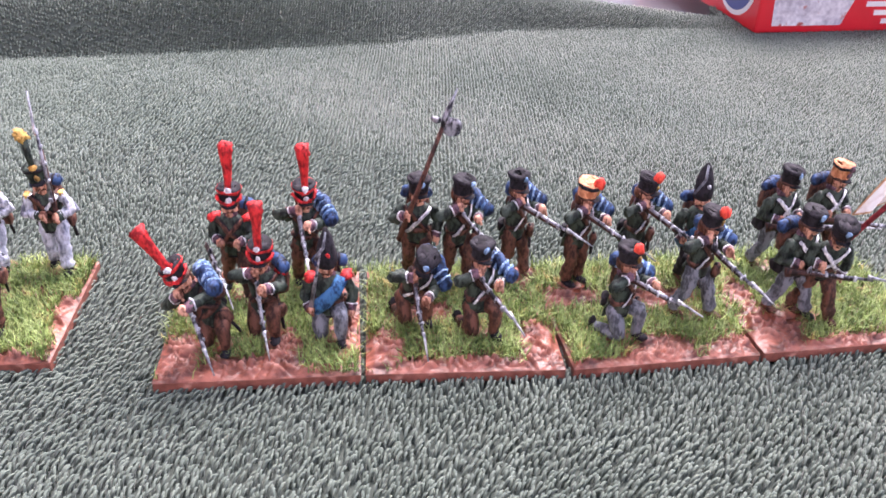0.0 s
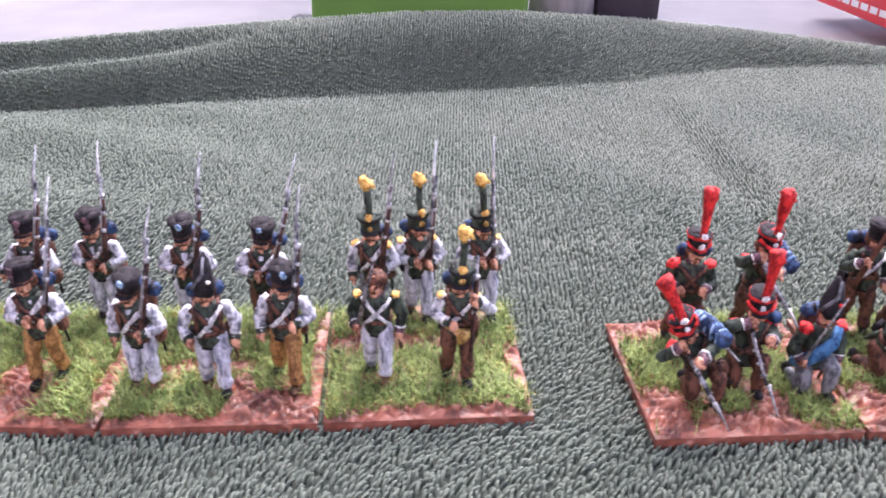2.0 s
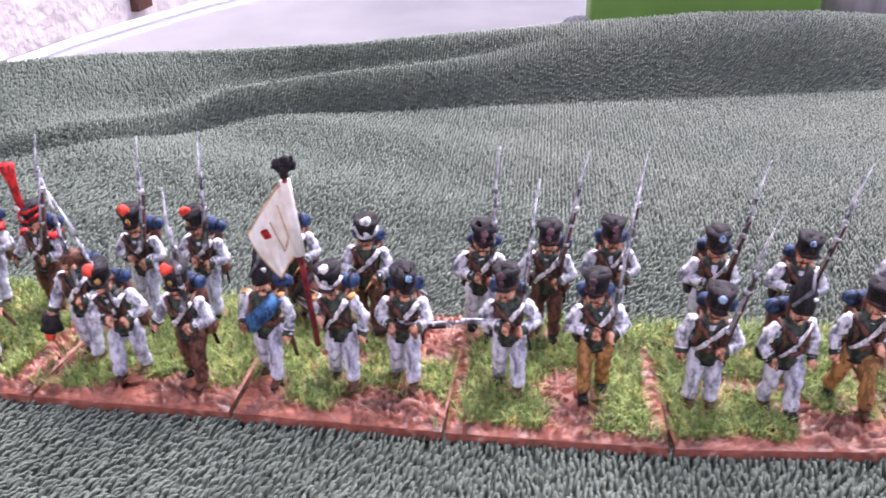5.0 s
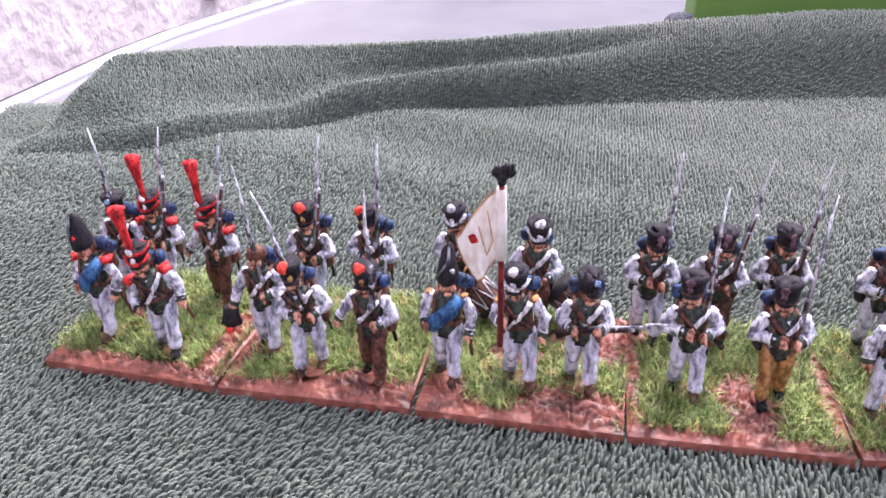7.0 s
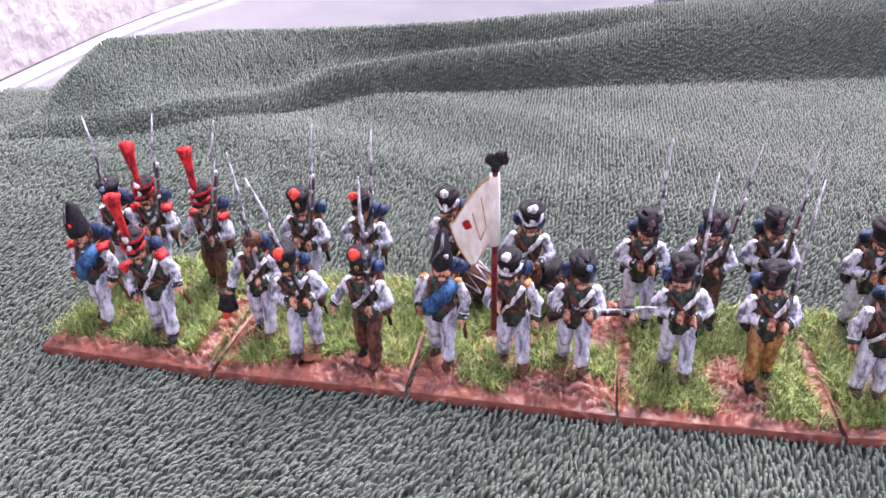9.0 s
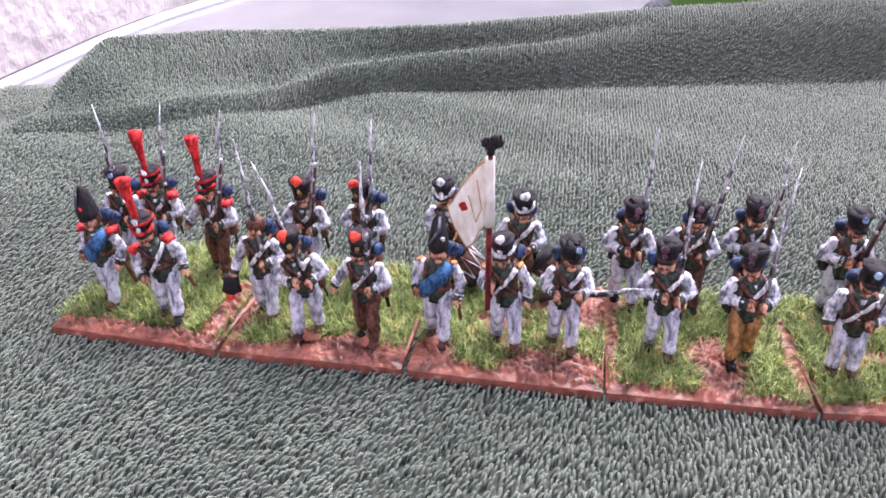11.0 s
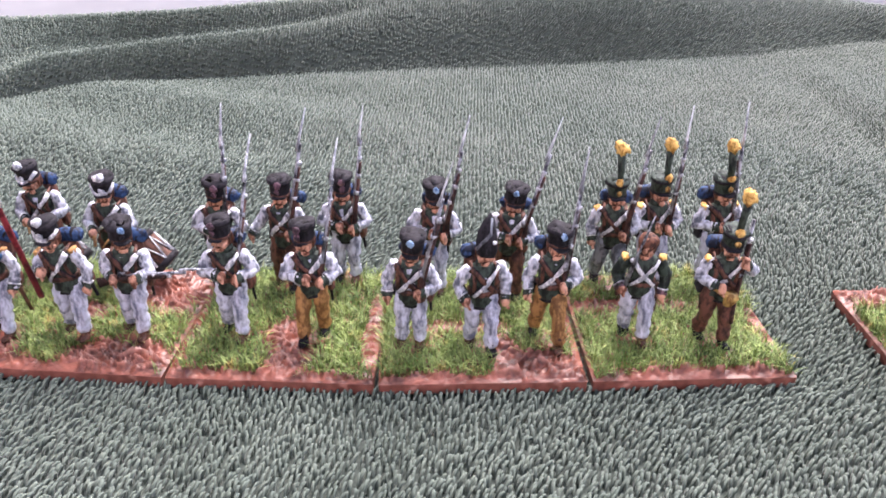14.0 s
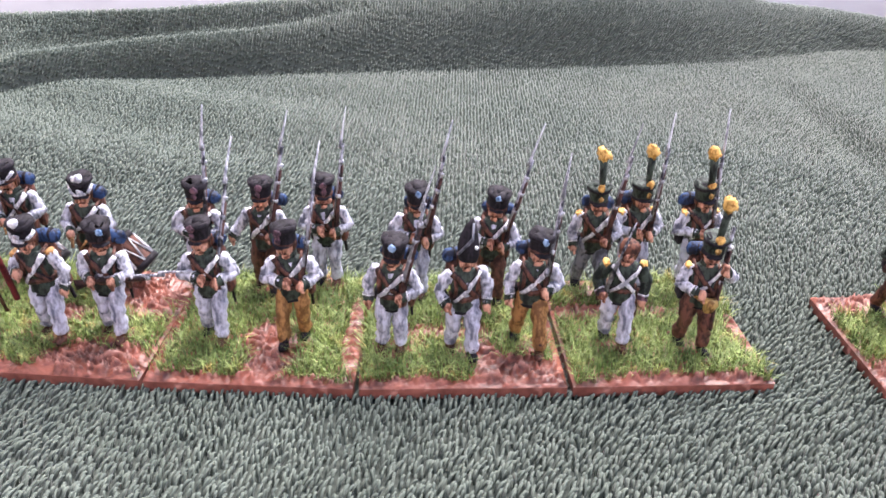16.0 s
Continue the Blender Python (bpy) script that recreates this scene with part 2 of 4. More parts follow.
def box_mesh(name, lo, hi, mat, bevel=0.0):
    bm = bmesh.new()
    bmesh.ops.create_cube(bm, size=1)
    for v in bm.verts:
        v.co = [(a + b) / 2 + c * (b - a) for a, b, c in zip(lo, hi, v.co)]
    if bevel:
        bmesh.ops.bevel(bm, geom=bm.edges[:], offset=bevel, segments=2, profile=0.6, affect="EDGES")
    me = bpy.data.meshes.new(name)
    bm.to_mesh(me)
    bm.free()
    me.materials.append(mat)
    return me


def smoothstep(t):
    t = np.clip(t, 0, 1)
    return t * t * (3 - 2 * t)


# ---- the towel: flat under the stands, folded up along its far side ----
def towel_height(x, y):
    x, y = np.asarray(x, float), np.asarray(y, float)
    crest = np.interp(x, [-.62, -.55, -.48, -.42, -.36, -.30, -.24, -.18, -.12, -.06, 0, .06, .12, .18, .45], [.318, .332, .345, .357, .363, .371, .384, .401, .422, .438, .448, .456, .460, .461, .462])
    high = np.interp(x, [-.62, -.55, -.48, -.42, -.36, -.30, -.24, -.18, -.12, -.06, 0, .06, .12, .18, .22], [.009, .013, .017, .0203, .0215, .0233, .0262, .029, .0305, .0279, .0225, .0168, .0103, .0037, 0])
    foot = np.interp(x, [-.62, -.5, -.4, -.31, -.205, -.11, 0, .068, .15, .45], [.24, .27, .305, .334, .356, .376, .398, .43, .445, .45])
    s = np.clip((y - foot) / (crest - foot), 0, 1)
    s = s * s / (s + .20) * 1.20
    z = high * (1 - (1 - s) ** 2.0)
    # towards the left a lower fold lies in front, with a shallow valley behind it
    xa = [-.62, -.50, -.42, -.37, -.35, -.32, -.30, -.25, -.22, -.18]
    line = np.interp(x, xa, [.225, .262, .288, .315, .331, .350, .355, .366, .378, .390])
    low = np.interp(x, xa, [.002, .003, .0050, .0075, .0110, .0125, .014, .017, .0195, .0225])
    toe = np.minimum(foot, line - .016)
    s1, s2 = np.clip((y - toe) / (line - toe), 0, 1), np.clip((y - line) / np.maximum(crest - line, .008), 0, 1)
    s1 = s1 * s1 / (s1 + .10) * 1.10
    two = low * (1 - (1 - s1) ** 1.7) + (high - low) * s2 ** 1.4 - .0010 * np.sin(math.pi * np.clip(s2 * 1.6, 0, 1))
    w = smoothstep((-.17 - x) / .07)
    z = z * (1 - w) + two * w
    # shallow ripples
    z = z + 0.0013 * smoothstep((-.13 - x) / .12) * smoothstep((y - .19) / .05) * np.sin((y + 0.35 * x) * 95) * smoothstep((.36 - y) / .05)
    z = z + 0.0007 * np.sin(x * 23 + 1.0) * np.sin(y * 19) * smoothstep((y - .18) / .06)
    # a soft crease running back beside the gap between the two groups
    d = x - .008 - (.36 - y) * .09
    z = z + (0.0019 * np.exp(-((d - .017) / .013) ** 2) - 0.0017 * np.exp(-(d / .009) ** 2)) * smoothstep((y - .19) / .04) * smoothstep((.41 - y) / .07)
    # over the far edge and over the table's side
    z = z - 2.2 * np.clip(y - crest - .006, 0, 1) ** 1.0 * (high > .002) * 1.0
    z = z - 0.9 * np.clip(-.475 - x, 0, 1) ** 1.2 * 2.0
    return z


def towel():
    nx, ny = 260, 190
    xs, ys = np.linspace(-.57, .46, nx), np.linspace(-.12, .50, ny)
    X, Y = np.meshgrid(xs, ys)
    back = np.interp(xs, [-.62, -.48, -.36, -.24, -.18, -.12, -.06, 0, .06, .12, .18, .24, .45], [.33, .357, .375, .396, .413, .434, .450, .460, .468, .472, .48, .52, .58])
    Y = -.12 + (Y + .12) / .62 * (back[None, :] + .12)
    Z = np.maximum(towel_height(X, Y), -.0095) - .0014
    verts = np.stack([X, Y, Z], -1).reshape(-1, 3)
    idx = np.arange(nx * ny).reshape(ny, nx)
    faces = np.stack([idx[:-1, :-1], idx[:-1, 1:], idx[1:, 1:], idx[1:, :-1]], -1).reshape(-1, 4)
    me = bpy.data.meshes.new("towel")
    me.from_pydata(verts.tolist(), [], faces.tolist())
    me.polygons.foreach_set("use_smooth", [True] * len(me.polygons))
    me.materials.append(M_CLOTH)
    ob = tagged(new("towel", me), "thick dark grey-green terry towel, folded up along its far edge", "towel")
    pile(ob, back, xs)
    return ob


def pile(parent, back, bx):
    """The loops of the terry cloth: short bent worms on a jittered grid, rounder where the camera passes close."""
    rng = np.random.default_rng(5)
    step = .00142
    gx, gy = np.meshgrid(np.arange(-.56, .42, step), np.arange(.045, .56, step * 1.25))
    gx, gy = gx.ravel(), gy.ravel()
    gx = gx + rng.normal(0, .00016, gx.size)
    gy = gy + rng.normal(0, .0004, gy.size)
    keep = (gy < np.interp(gx, bx, back) - .001) & (gx > -.335 - .60 * gy) & (gx < .085 + .56 * gy)
    gx, gy = gx[keep], gy[keep]
    more = (gy < .125) & (rng.random(gx.size) < .25)
    gx, gy = np.concatenate([gx, gx[more] + .0007]), np.concatenate([gy, gy[more] + .0009])
    near = gy + rng.uniform(-.055, .055, gx.size) < .225
    loops(parent, gx[near], gy[near], 4, ((0, 0, .30), (.50, .22, .35), (.86, .66, .38), (1.0, 1.12, .35), (.90, 1.42, .20)), .0021, .0016, rng, .32)
    loops(parent, gx[~near], gy[~near], 3, ((0, 0, .52), (.72, .45, .60), (1.0, 1.2, .30)), .0019, .0010, rng, .25)


def loops(parent, gx, gy, sides, levels, tall, bend, rng, stray):
    n, L = gx.size, len(levels)
    z = np.maximum(towel_height(gx, gy), -.009) - .0016
    # the lean wanders slowly over the cloth
    a = 1.08 + stray * (0.8 * np.sin(gx * 31 + 2 * np.sin(gy * 23)) + 0.6 * np.sin(gy * 47 + gx * 20) + rng.normal(0, .75, n))
    lean, long = bend * (.7 + .6 * rng.random(n)), tall * (1 + .38 * rng.random(n))
    e = 1e-3
    sx, sy = (towel_height(gx + e, gy) - towel_height(gx - e, gy)) / (2 * e), (towel_height(gx, gy + e) - towel_height(gx, gy - e)) / (2 * e)
    sx, sy = np.clip(sx, -1, 1), np.clip(sy, -1.2, 1.2)
    ln = np.sqrt(1 + sx * sx + sy * sy)
    up = np.stack([-sx / ln, -sy / ln, 1 / ln], -1)
    side = np.stack([-np.sin(a), np.cos(a), np.zeros(n)], -1)
    fwd = np.stack([np.cos(a), np.sin(a), np.zeros(n)], -1)
    root = np.stack([gx, gy, z], -1)
    rad = .001 * (0.85 + 0.35 * rng.random(n))
    rings = []
    for i, (up_k, fw_k, r) in enumerate(levels):
        c = root + up * (long * up_k)[:, None] + fwd * (lean * fw_k)[:, None]
        tilt = i / (L - 1) * 1.3
        across = fwd * math.cos(tilt) - up * math.sin(tilt)
        for k in range(sides):
            t = 2 * math.pi * k / sides + .5
            rings.append(c + (side * math.cos(t) + across * math.sin(t)) * (r * rad)[:, None])
    verts = np.stack(rings, 1).reshape(-1, 3)
    per = sides * L
    quads = [(i * sides + k, i * sides + (k + 1) % sides, (i + 1) * sides + (k + 1) % sides, (i + 1) * sides + k) for i in range(L - 1) for k in range(sides)]
    fq = (np.array(quads)[None] + (np.arange(n) * per)[:, None, None]).reshape(-1, 4)
    ft = (np.array([[per - sides + k for k in range(sides)]])[None] + (np.arange(n) * per)[:, None, None]).reshape(-1, sides)
    me = bpy.data.meshes.new("nap")
    me.vertices.add(len(verts))
    me.vertices.foreach_set("co", verts.ravel().astype(np.float32))
    corners = np.concatenate([fq.ravel(), ft.ravel()]).astype(np.int32)
    me.loops.add(len(corners))
    me.loops.foreach_set("vertex_index", corners)
    me.polygons.add(len(fq) + len(ft))
    me.polygons.foreach_set("loop_start", np.concatenate([np.arange(len(fq)) * 4, len(fq) * 4 + np.arange(len(ft)) * sides]).astype(np.int32))
    me.polygons.foreach_set("use_smooth", np.ones(len(fq) + len(ft), bool))
    me.update(calc_edges=True)
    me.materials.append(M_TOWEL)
    tagged(part("nap", me, parent, "dense grey-green terry loops"), kind="stuff")


# ---- surroundings ----
def table():
    """A white table with a rounded far corner and a raised rim."""
    edge = [(-.545, -.45), (-.545, .30), (-.533, .445), (-.5225, .50), (-.507, .55), (-.485, .615), (-.44, .71), (-.38, .82), (-.28, .89), (-.15, .93), (.05, .95), (.75, .95), (.85, .90), (.90, .80), (.90, -.45)]
    root = tagged(new("table"), "white glossy table with a raised white rim", "table")
    bm = bmesh.new()
    f = bm.faces.new([bm.verts.new((x, y, -.012)) for x, y in reversed(edge)])
    ext = bmesh.ops.extrude_face_region(bm, geom=[f])
    for v in ext["geom"]:
        if isinstance(v, bmesh.types.BMVert):
            v.co.z -= .022
    bmesh.ops.recalc_face_normals(bm, faces=bm.faces[:])
    me = bpy.data.meshes.new("tabletop")
    bm.to_mesh(me)
    bm.free()
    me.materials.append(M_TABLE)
    part("tabletop", me, root)
    s = Shape()
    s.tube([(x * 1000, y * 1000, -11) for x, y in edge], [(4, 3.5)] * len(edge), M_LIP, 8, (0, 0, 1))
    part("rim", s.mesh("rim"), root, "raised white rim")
    # dark tube stands in for the shadow gap between rim and wall
    s = Shape()
    s.tube([(180 + (x * 1000 - 180) * 1.011, 250 + (y * 1000 - 250) * 1.011, -15) for x, y in edge], [(6, 3)] * len(edge), M_DARK, 8, (0, 0, 1))
    part("rim_shade_strip", s.mesh("rim_shade_strip"), root, "dark strip in place of the shade outside the rim")
    for x in (-.48, .82):
        for y in (-.38, .80):
            s = Shape()
            s.tube([(x * 1000, y * 1000, -34), (x * 1000, y * 1000, -740)], [26, 20], M_LIP, 12)
            part("leg", s.mesh("leg"), root)


def slab(name, lo, hi, mat, label, category):
    return tagged(new(name, box_mesh(name, lo, hi, mat)), label, category, kind="structure")


table()
slab("wall_tile", (-.80, 1.125, -.125), (-.788, 1.17, -.08), MAT["leather"], "small reddish brown clay tile on the plaster wall", "tile")
slab("floor", (-1.2, -2.2, -.80), (3.5, 4.0, -.74), M_FLOOR, "pale concrete terrace floor", "floor")
slab("wall_west", (-1.0, -2.2, -.74), (-.80, 4.0, 2.2), M_PLASTER, "added unseen plaster wall holding back light from the front beside the table", "wall")
# unseen wall added behind the camera to weaken light on the fronts
slab("south_blocker_wall", (-.80, -2.2, -.74), (3.5, -2.0, 2.2), M_PLASTER, "added unseen plaster wall holding back light from the front", "wall")
# added wall: dims the sky reflected in the tabletop and closes the terrace
slab("north_reflection_wall", (-.80, 3.2, -.74), (3.5, 3.4, 1.5), M_NORTH, "added pale lilac-grey wall for the tabletop to reflect", "wall")
slab("ground", (-60, 4.0, -.84), (60, 120, -.80), M_FLOOR, "pale ground beyond the terrace", "ground")
towel()


def green_panel():
    root = tagged(new("storage_box"), "green matt card box standing on the table", "box")
    part("body", box_mesh("body", (-.178, .47, -.0118), (-.049, .53, .075), M_GREENCARD, .003), root)
    part("lid", box_mesh("lid", (-.1795, .4685, .075), (-.0475, .5315, .088), M_GREENCARD, .003), root)


def silver_bag():
    s = Shape()
    s.blob((-27, 492, 24), (19, 18, 36), M_SILVER, 0.6, rough=0.25, n=18)
    tagged(new("foil_pouch", s.mesh("foil_pouch", 1.2)), "crumpled grey foil pouch beside a dark box", "pouch")


def dark_box():
    root = tagged(new("dark_case"), "dark violet plastic case standing on the table", "case")
    part("body", box_mesh("body", (-.008, .476, -.0118), (.030, .54, .07), M_DARK, .004), root)
    part("cap", box_mesh("cap", (-.006, .478, .07), (.028, .538, .082), M_DARK, .004), root)


def pebble():
    s = Shape()
    s.blob((-184, 476, 2), (12, 11, 15), MAT["grey"], 0.8, n=16)
    tagged(new("grey_knob", s.mesh("grey_knob", 0.5)), "rounded grey lump beside the green box", "stone")


def quad_print(name, pts, mat, parent, label=""):
    me = bpy.data.meshes.new(name)
    me.from_pydata(pts, [], [tuple(range(len(pts)))])
    me.materials.append(mat)
    return part(name, me, parent, label)


def toy_box():
    """A red printed carton; its prints lie a hair proud of the card."""
    root = tagged(new("toy_box"), "red printed cardboard toy box lying on the towel", "box")
    root.matrix_basis = pose(.2095, .4375, .0005, 0, 0, 8)
    W, D, H = .245, .19, .052
    part("carton", box_mesh("carton", (0, 0, 0), (W, D, H), M_BOXRED, .0012), root)
    e = -.0003
    quad_print("picture", [(.0095, e, .004), (.0525, e, .004), (.068, e, .046), (.006, e, .046)], M_BOXART, root, "pale printed picture of toy figures")
    for k, (a, b) in enumerate(((.066, .100), (.072, .100), (.078, .100))):
        quad_print("print_bar", [(a, e, .0145 - k * .005), (b + .03, e, .0145 - k * .005), (b + .03, e, .0175 - k * .005), (a, e, .0175 - k * .005)], M_BOXWHITE, root, "unreadable white print")
    # the narrow end: an oval badge, a line of print and a small picture
    cy, cz = .030, .024
    oval = lambda ry, rz, x: [(x, cy - ry * math.cos(a), cz + rz * math.sin(a)) for a in np.linspace(0, 2 * math.pi, 28)[:-1]]
    quad_print("badge", oval(.024, .0205, e), M_BOXWHITE, root, "white oval badge")
    quad_print("badge_field", oval(.021, .0175, 2 * e), M_BOXBLUE, root, "dark blue field of the badge")
    quad_print("badge_band", [(3 * e, cy + .023, .022), (3 * e, cy - .023, .022), (3 * e, cy - .021, .033), (3 * e, cy + .021, .033)], M_BOXWHITE, root, "white band across the badge")
    for k in range(5):
        y = cy + .017 - k * .0085
        quad_print("print_bar", [(4 * e, y, .024), (4 * e, y - .005, .024), (4 * e, y - .005, .031), (4 * e, y, .031)], M_BOXRED, root, "red bar of the badge")
    for k in range(9):
        y = .066 + k * .0115
        quad_print("print_bar", [(e, y + .009, .006), (e, y, .006), (e, y, .0105), (e, y + .009, .0105)], M_BOXWHITE, root, "unreadable white print")
    for k in range(3):
        y = .072 + k * .036
        quad_print("picture", [(e, y + .026, .018), (e, y, .018), (e, y, .044), (e, y + .026, .044)], M_BOXCREAM, root, "small cream printed picture")


green_panel()
silver_bag()
dark_box()
pebble()
toy_box()

# ---- stands: 50 mm wooden squares with painted earth and static grass ----
STANDS = [
    # front left corner x, y, turn in degrees, bare patches (u, v, ru, rv), seed
    (-.3709, .1207, -4.5, [(.5, -.02, .8, .16), (.92, .25, .07, .5)], 1),
    (-.3205, .1167, -1.0, [(.72, .04, .45, .2), (.04, .4, .08, .6), (.2, .0, .4, .09)], 2),
    (-.2700, .1158, -2.0, [(.72, .08, .36, .2), (.1, .1, .16, .22), (.85, .8, .3, .35), (.45, .5, .2, .1), (.3, 0, .5, .08)], 3),
    (-.2200, .1140, 0.0, [(.55, .22, .16, .36), (.97, .5, .06, .55), (.5, 0, .7, .07), (.03, .5, .05, .5)], 4),
    (-.1695, .1140, 4.4, [(.62, .12, .08, .30), (.84, .07, .26, .17), (.42, .44, .3, .08), (.3, 0, .5, .06), (.98, .5, .05, .5)], 5),
    (-.1191, .1180, 5.0, [(.3, .62, .45, .09), (.5, -.02, .55, .11), (.97, .4, .07, .25), (.3, .97, .3, .06)], 6),
    (-.0433, .1148, 5.0, [(.12, .93, .3, .2), (.1, .12, .16, .28), (.45, .05, .4, .12), (.93, .6, .1, .5), (.62, .2, .12, .2)], 7),
    (.0068, .1193, 3.4, [(.08, .15, .16, .2), (.9, .15, .16, .28), (.5, 0, .6, .1), (.3, .5, .2, .12), (.9, .9, .12, .2)], 8),
    (.0580, .1223, 8.0, [(.1, .62, .26, .14), (.5, .08, .22, .16), (.9, .04, .3, .12), (.6, .55, .3, .12), (.2, 0, .3, .06)], 9),
    (.1080, .1298, 8.5, [(.12, .12, .22, .28), (.6, .0, .6, .1), (.1, .5, .08, .3)], 10),
]
WIDE, DEEP, TOP = .0492, .0475, .0030


def bare(u, v, patches, seed):
    w = max((1 - math.hypot((u - a) / ru, (v - b) / rv)) for a, b, ru, rv in patches)
    return w + 0.35 * noise.noise(Vector((u * 6, v * 6, seed * 3.1)))


def stand(x, y, turn, patches, seed):
    root = tagged(new("figure_stand"), "square brown painted stand with tufts of green static grass", "stand", "stands in a row")
    root.matrix_basis = pose(x, y, 0, 0, 0, turn)
    rng = random.Random(seed)
    # wooden plate
    part("plate", box_mesh("plate", (0, 0, -.0004), (WIDE, DEEP, TOP - .0004), M_RIM, .0003), root)
    # relief of the earth
    n = 120
    vs, fs = [], []
    for j in range(n + 1):
        for i in range(n + 1):
            u, v = i / n, j / n
            edge = min(u, v, 1 - u, 1 - v)
            h = 0.0012 * min(1, edge * 22)
            p = Vector((u * 9 + seed, v * 9, seed))
            q = p + 0.9 * Vector((noise.noise(p * .8), noise.noise(p * .8 + Vector((7, 3, 1))), 0))
            crest = max(0, 1 - abs(noise.noise(Vector((q.x * 1.0, q.y * 1.9, q.z)))) / .09)
            open_ = min(1, max(.2, (bare(u, v, patches, seed) + .1) * 3))
            strand = max(0, 1 - abs(noise.noise(Vector((q.x * 1.3 + q.y, q.y * 3.4 - q.x, q.z + 5)))) / .16)
            h *= 0.5 + 0.5 * noise.noise(p) + (1.7 * crest + .6 * strand) * open_ + 0.15 * noise.noise(p * 5)
            vs.append((u * WIDE, v * DEEP, TOP - .0003 + max(h, 0)))
    for j in range(n):
        for i in range(n):
            a = j * (n + 1) + i
            fs.append((a, a + 1, a + n + 2, a + n + 1))
    me = bpy.data.meshes.new("earth")
    me.from_pydata(vs, [], fs)
    me.polygons.foreach_set("use_smooth", [True] * len(fs))
    me.materials.append(M_EARTH)
    part("earth", me, root, "reddish brown textured earth with pale dry-brushed ridges")
    # static grass
    gv, gf = [], []
    for _ in range(9500):
        u, v = rng.uniform(.01, .99), rng.uniform(.01, .99)
        b = bare(u, v, patches, seed)
        if b > 0.26 or (b > 0.08 and rng.random() < .5):
            continue
        px, py = u * WIDE, v * DEEP
        a, ln, bend = rng.uniform(0, 6.283), rng.uniform(.0018, .0050), rng.uniform(.2, 1.3)
        dx, dy = math.cos(a), math.sin(a)
        w = .00015
        k = len(gv)
        z0 = TOP + .0001
        for t, ww in ((0, 1.0), (.55, .85), (1.0, .15)):
            off, zz = ln * bend * t * t * .8, z0 + ln * t * (1 - .25 * bend * t)
            for sgn in (-1, 1):
                gv.append((px + dx * off - dy * w * ww * sgn, py + dy * off + dx * w * ww * sgn, zz))
        gf += [(k, k + 1, k + 3, k + 2), (k + 2, k + 3, k + 5, k + 4)]
    me = bpy.data.meshes.new("grass")
    me.from_pydata(gv, [], gf)
    me.materials.append(M_GRASS)
    tagged(part("grass", me, root, "bright green static grass fibres"), kind="stuff")
    return root


for row in STANDS:
    stand(*row)


# ---- figures: each a painted metal model in one piece ----
def belt(s, mat, flip, dz, lean=None):
    pts = []
    for k in range(9):
        t = k / 8
        x = (3.3 - 6.2 * t) * flip
        z = 20.9 - 6.6 * t + dz
        w = 3.8
        pts.append((x, -2.75 * math.sqrt(max(0.05, 1 - (x / w) ** 2)) - .1, z))
    s.tube([(a, b + .16, c) for a, b, c in pts], [(.25, .86)] * 9, MAT["black"], 6, (0, 1, 0))
    s.tube(pts, [(.25, .58)] * 9, mat, 6, (0, 1, 0))


def musket(s, butt, way, bayonet=True, size=.98):
    b, d = Vector(butt), Vector(way).normalized()
    up = (Vector((0, 0, 1)) - d * d.z)
    up = up.normalized() if up.length > .1 else Vector((0, 1, 0))
    at = lambda t, o=0.0: b + d * (t * size) + up * (o * 1.1)
    s.tube([at(0, -.8), at(1.5, -.7), at(4.5, -.25), at(6.5), at(19)], [(.55, 1.25), (.55, 1.15), (.5, .75), (.6, .75), (.5, .5)], MAT["stock"], 6, tuple(up.cross(d)))
    s.tube([at(6, .45), at(24.5, .45)], [.47, .40], MAT["steel"], 6)
    for t in (11, 15.5, 19.5):
        s.tube([at(t, .2), at(t + .8, .2)], [.70, .70], MAT["blade"], 6)
    s.blob(at(6.6, .9), (.6, .6, .8), MAT["steel"], n=6)
    if bayonet:
        s.tube([at(23, .9), at(24.2, 1.0), at(33, .7)], [.58, .40, .15], MAT["blade"], 5)


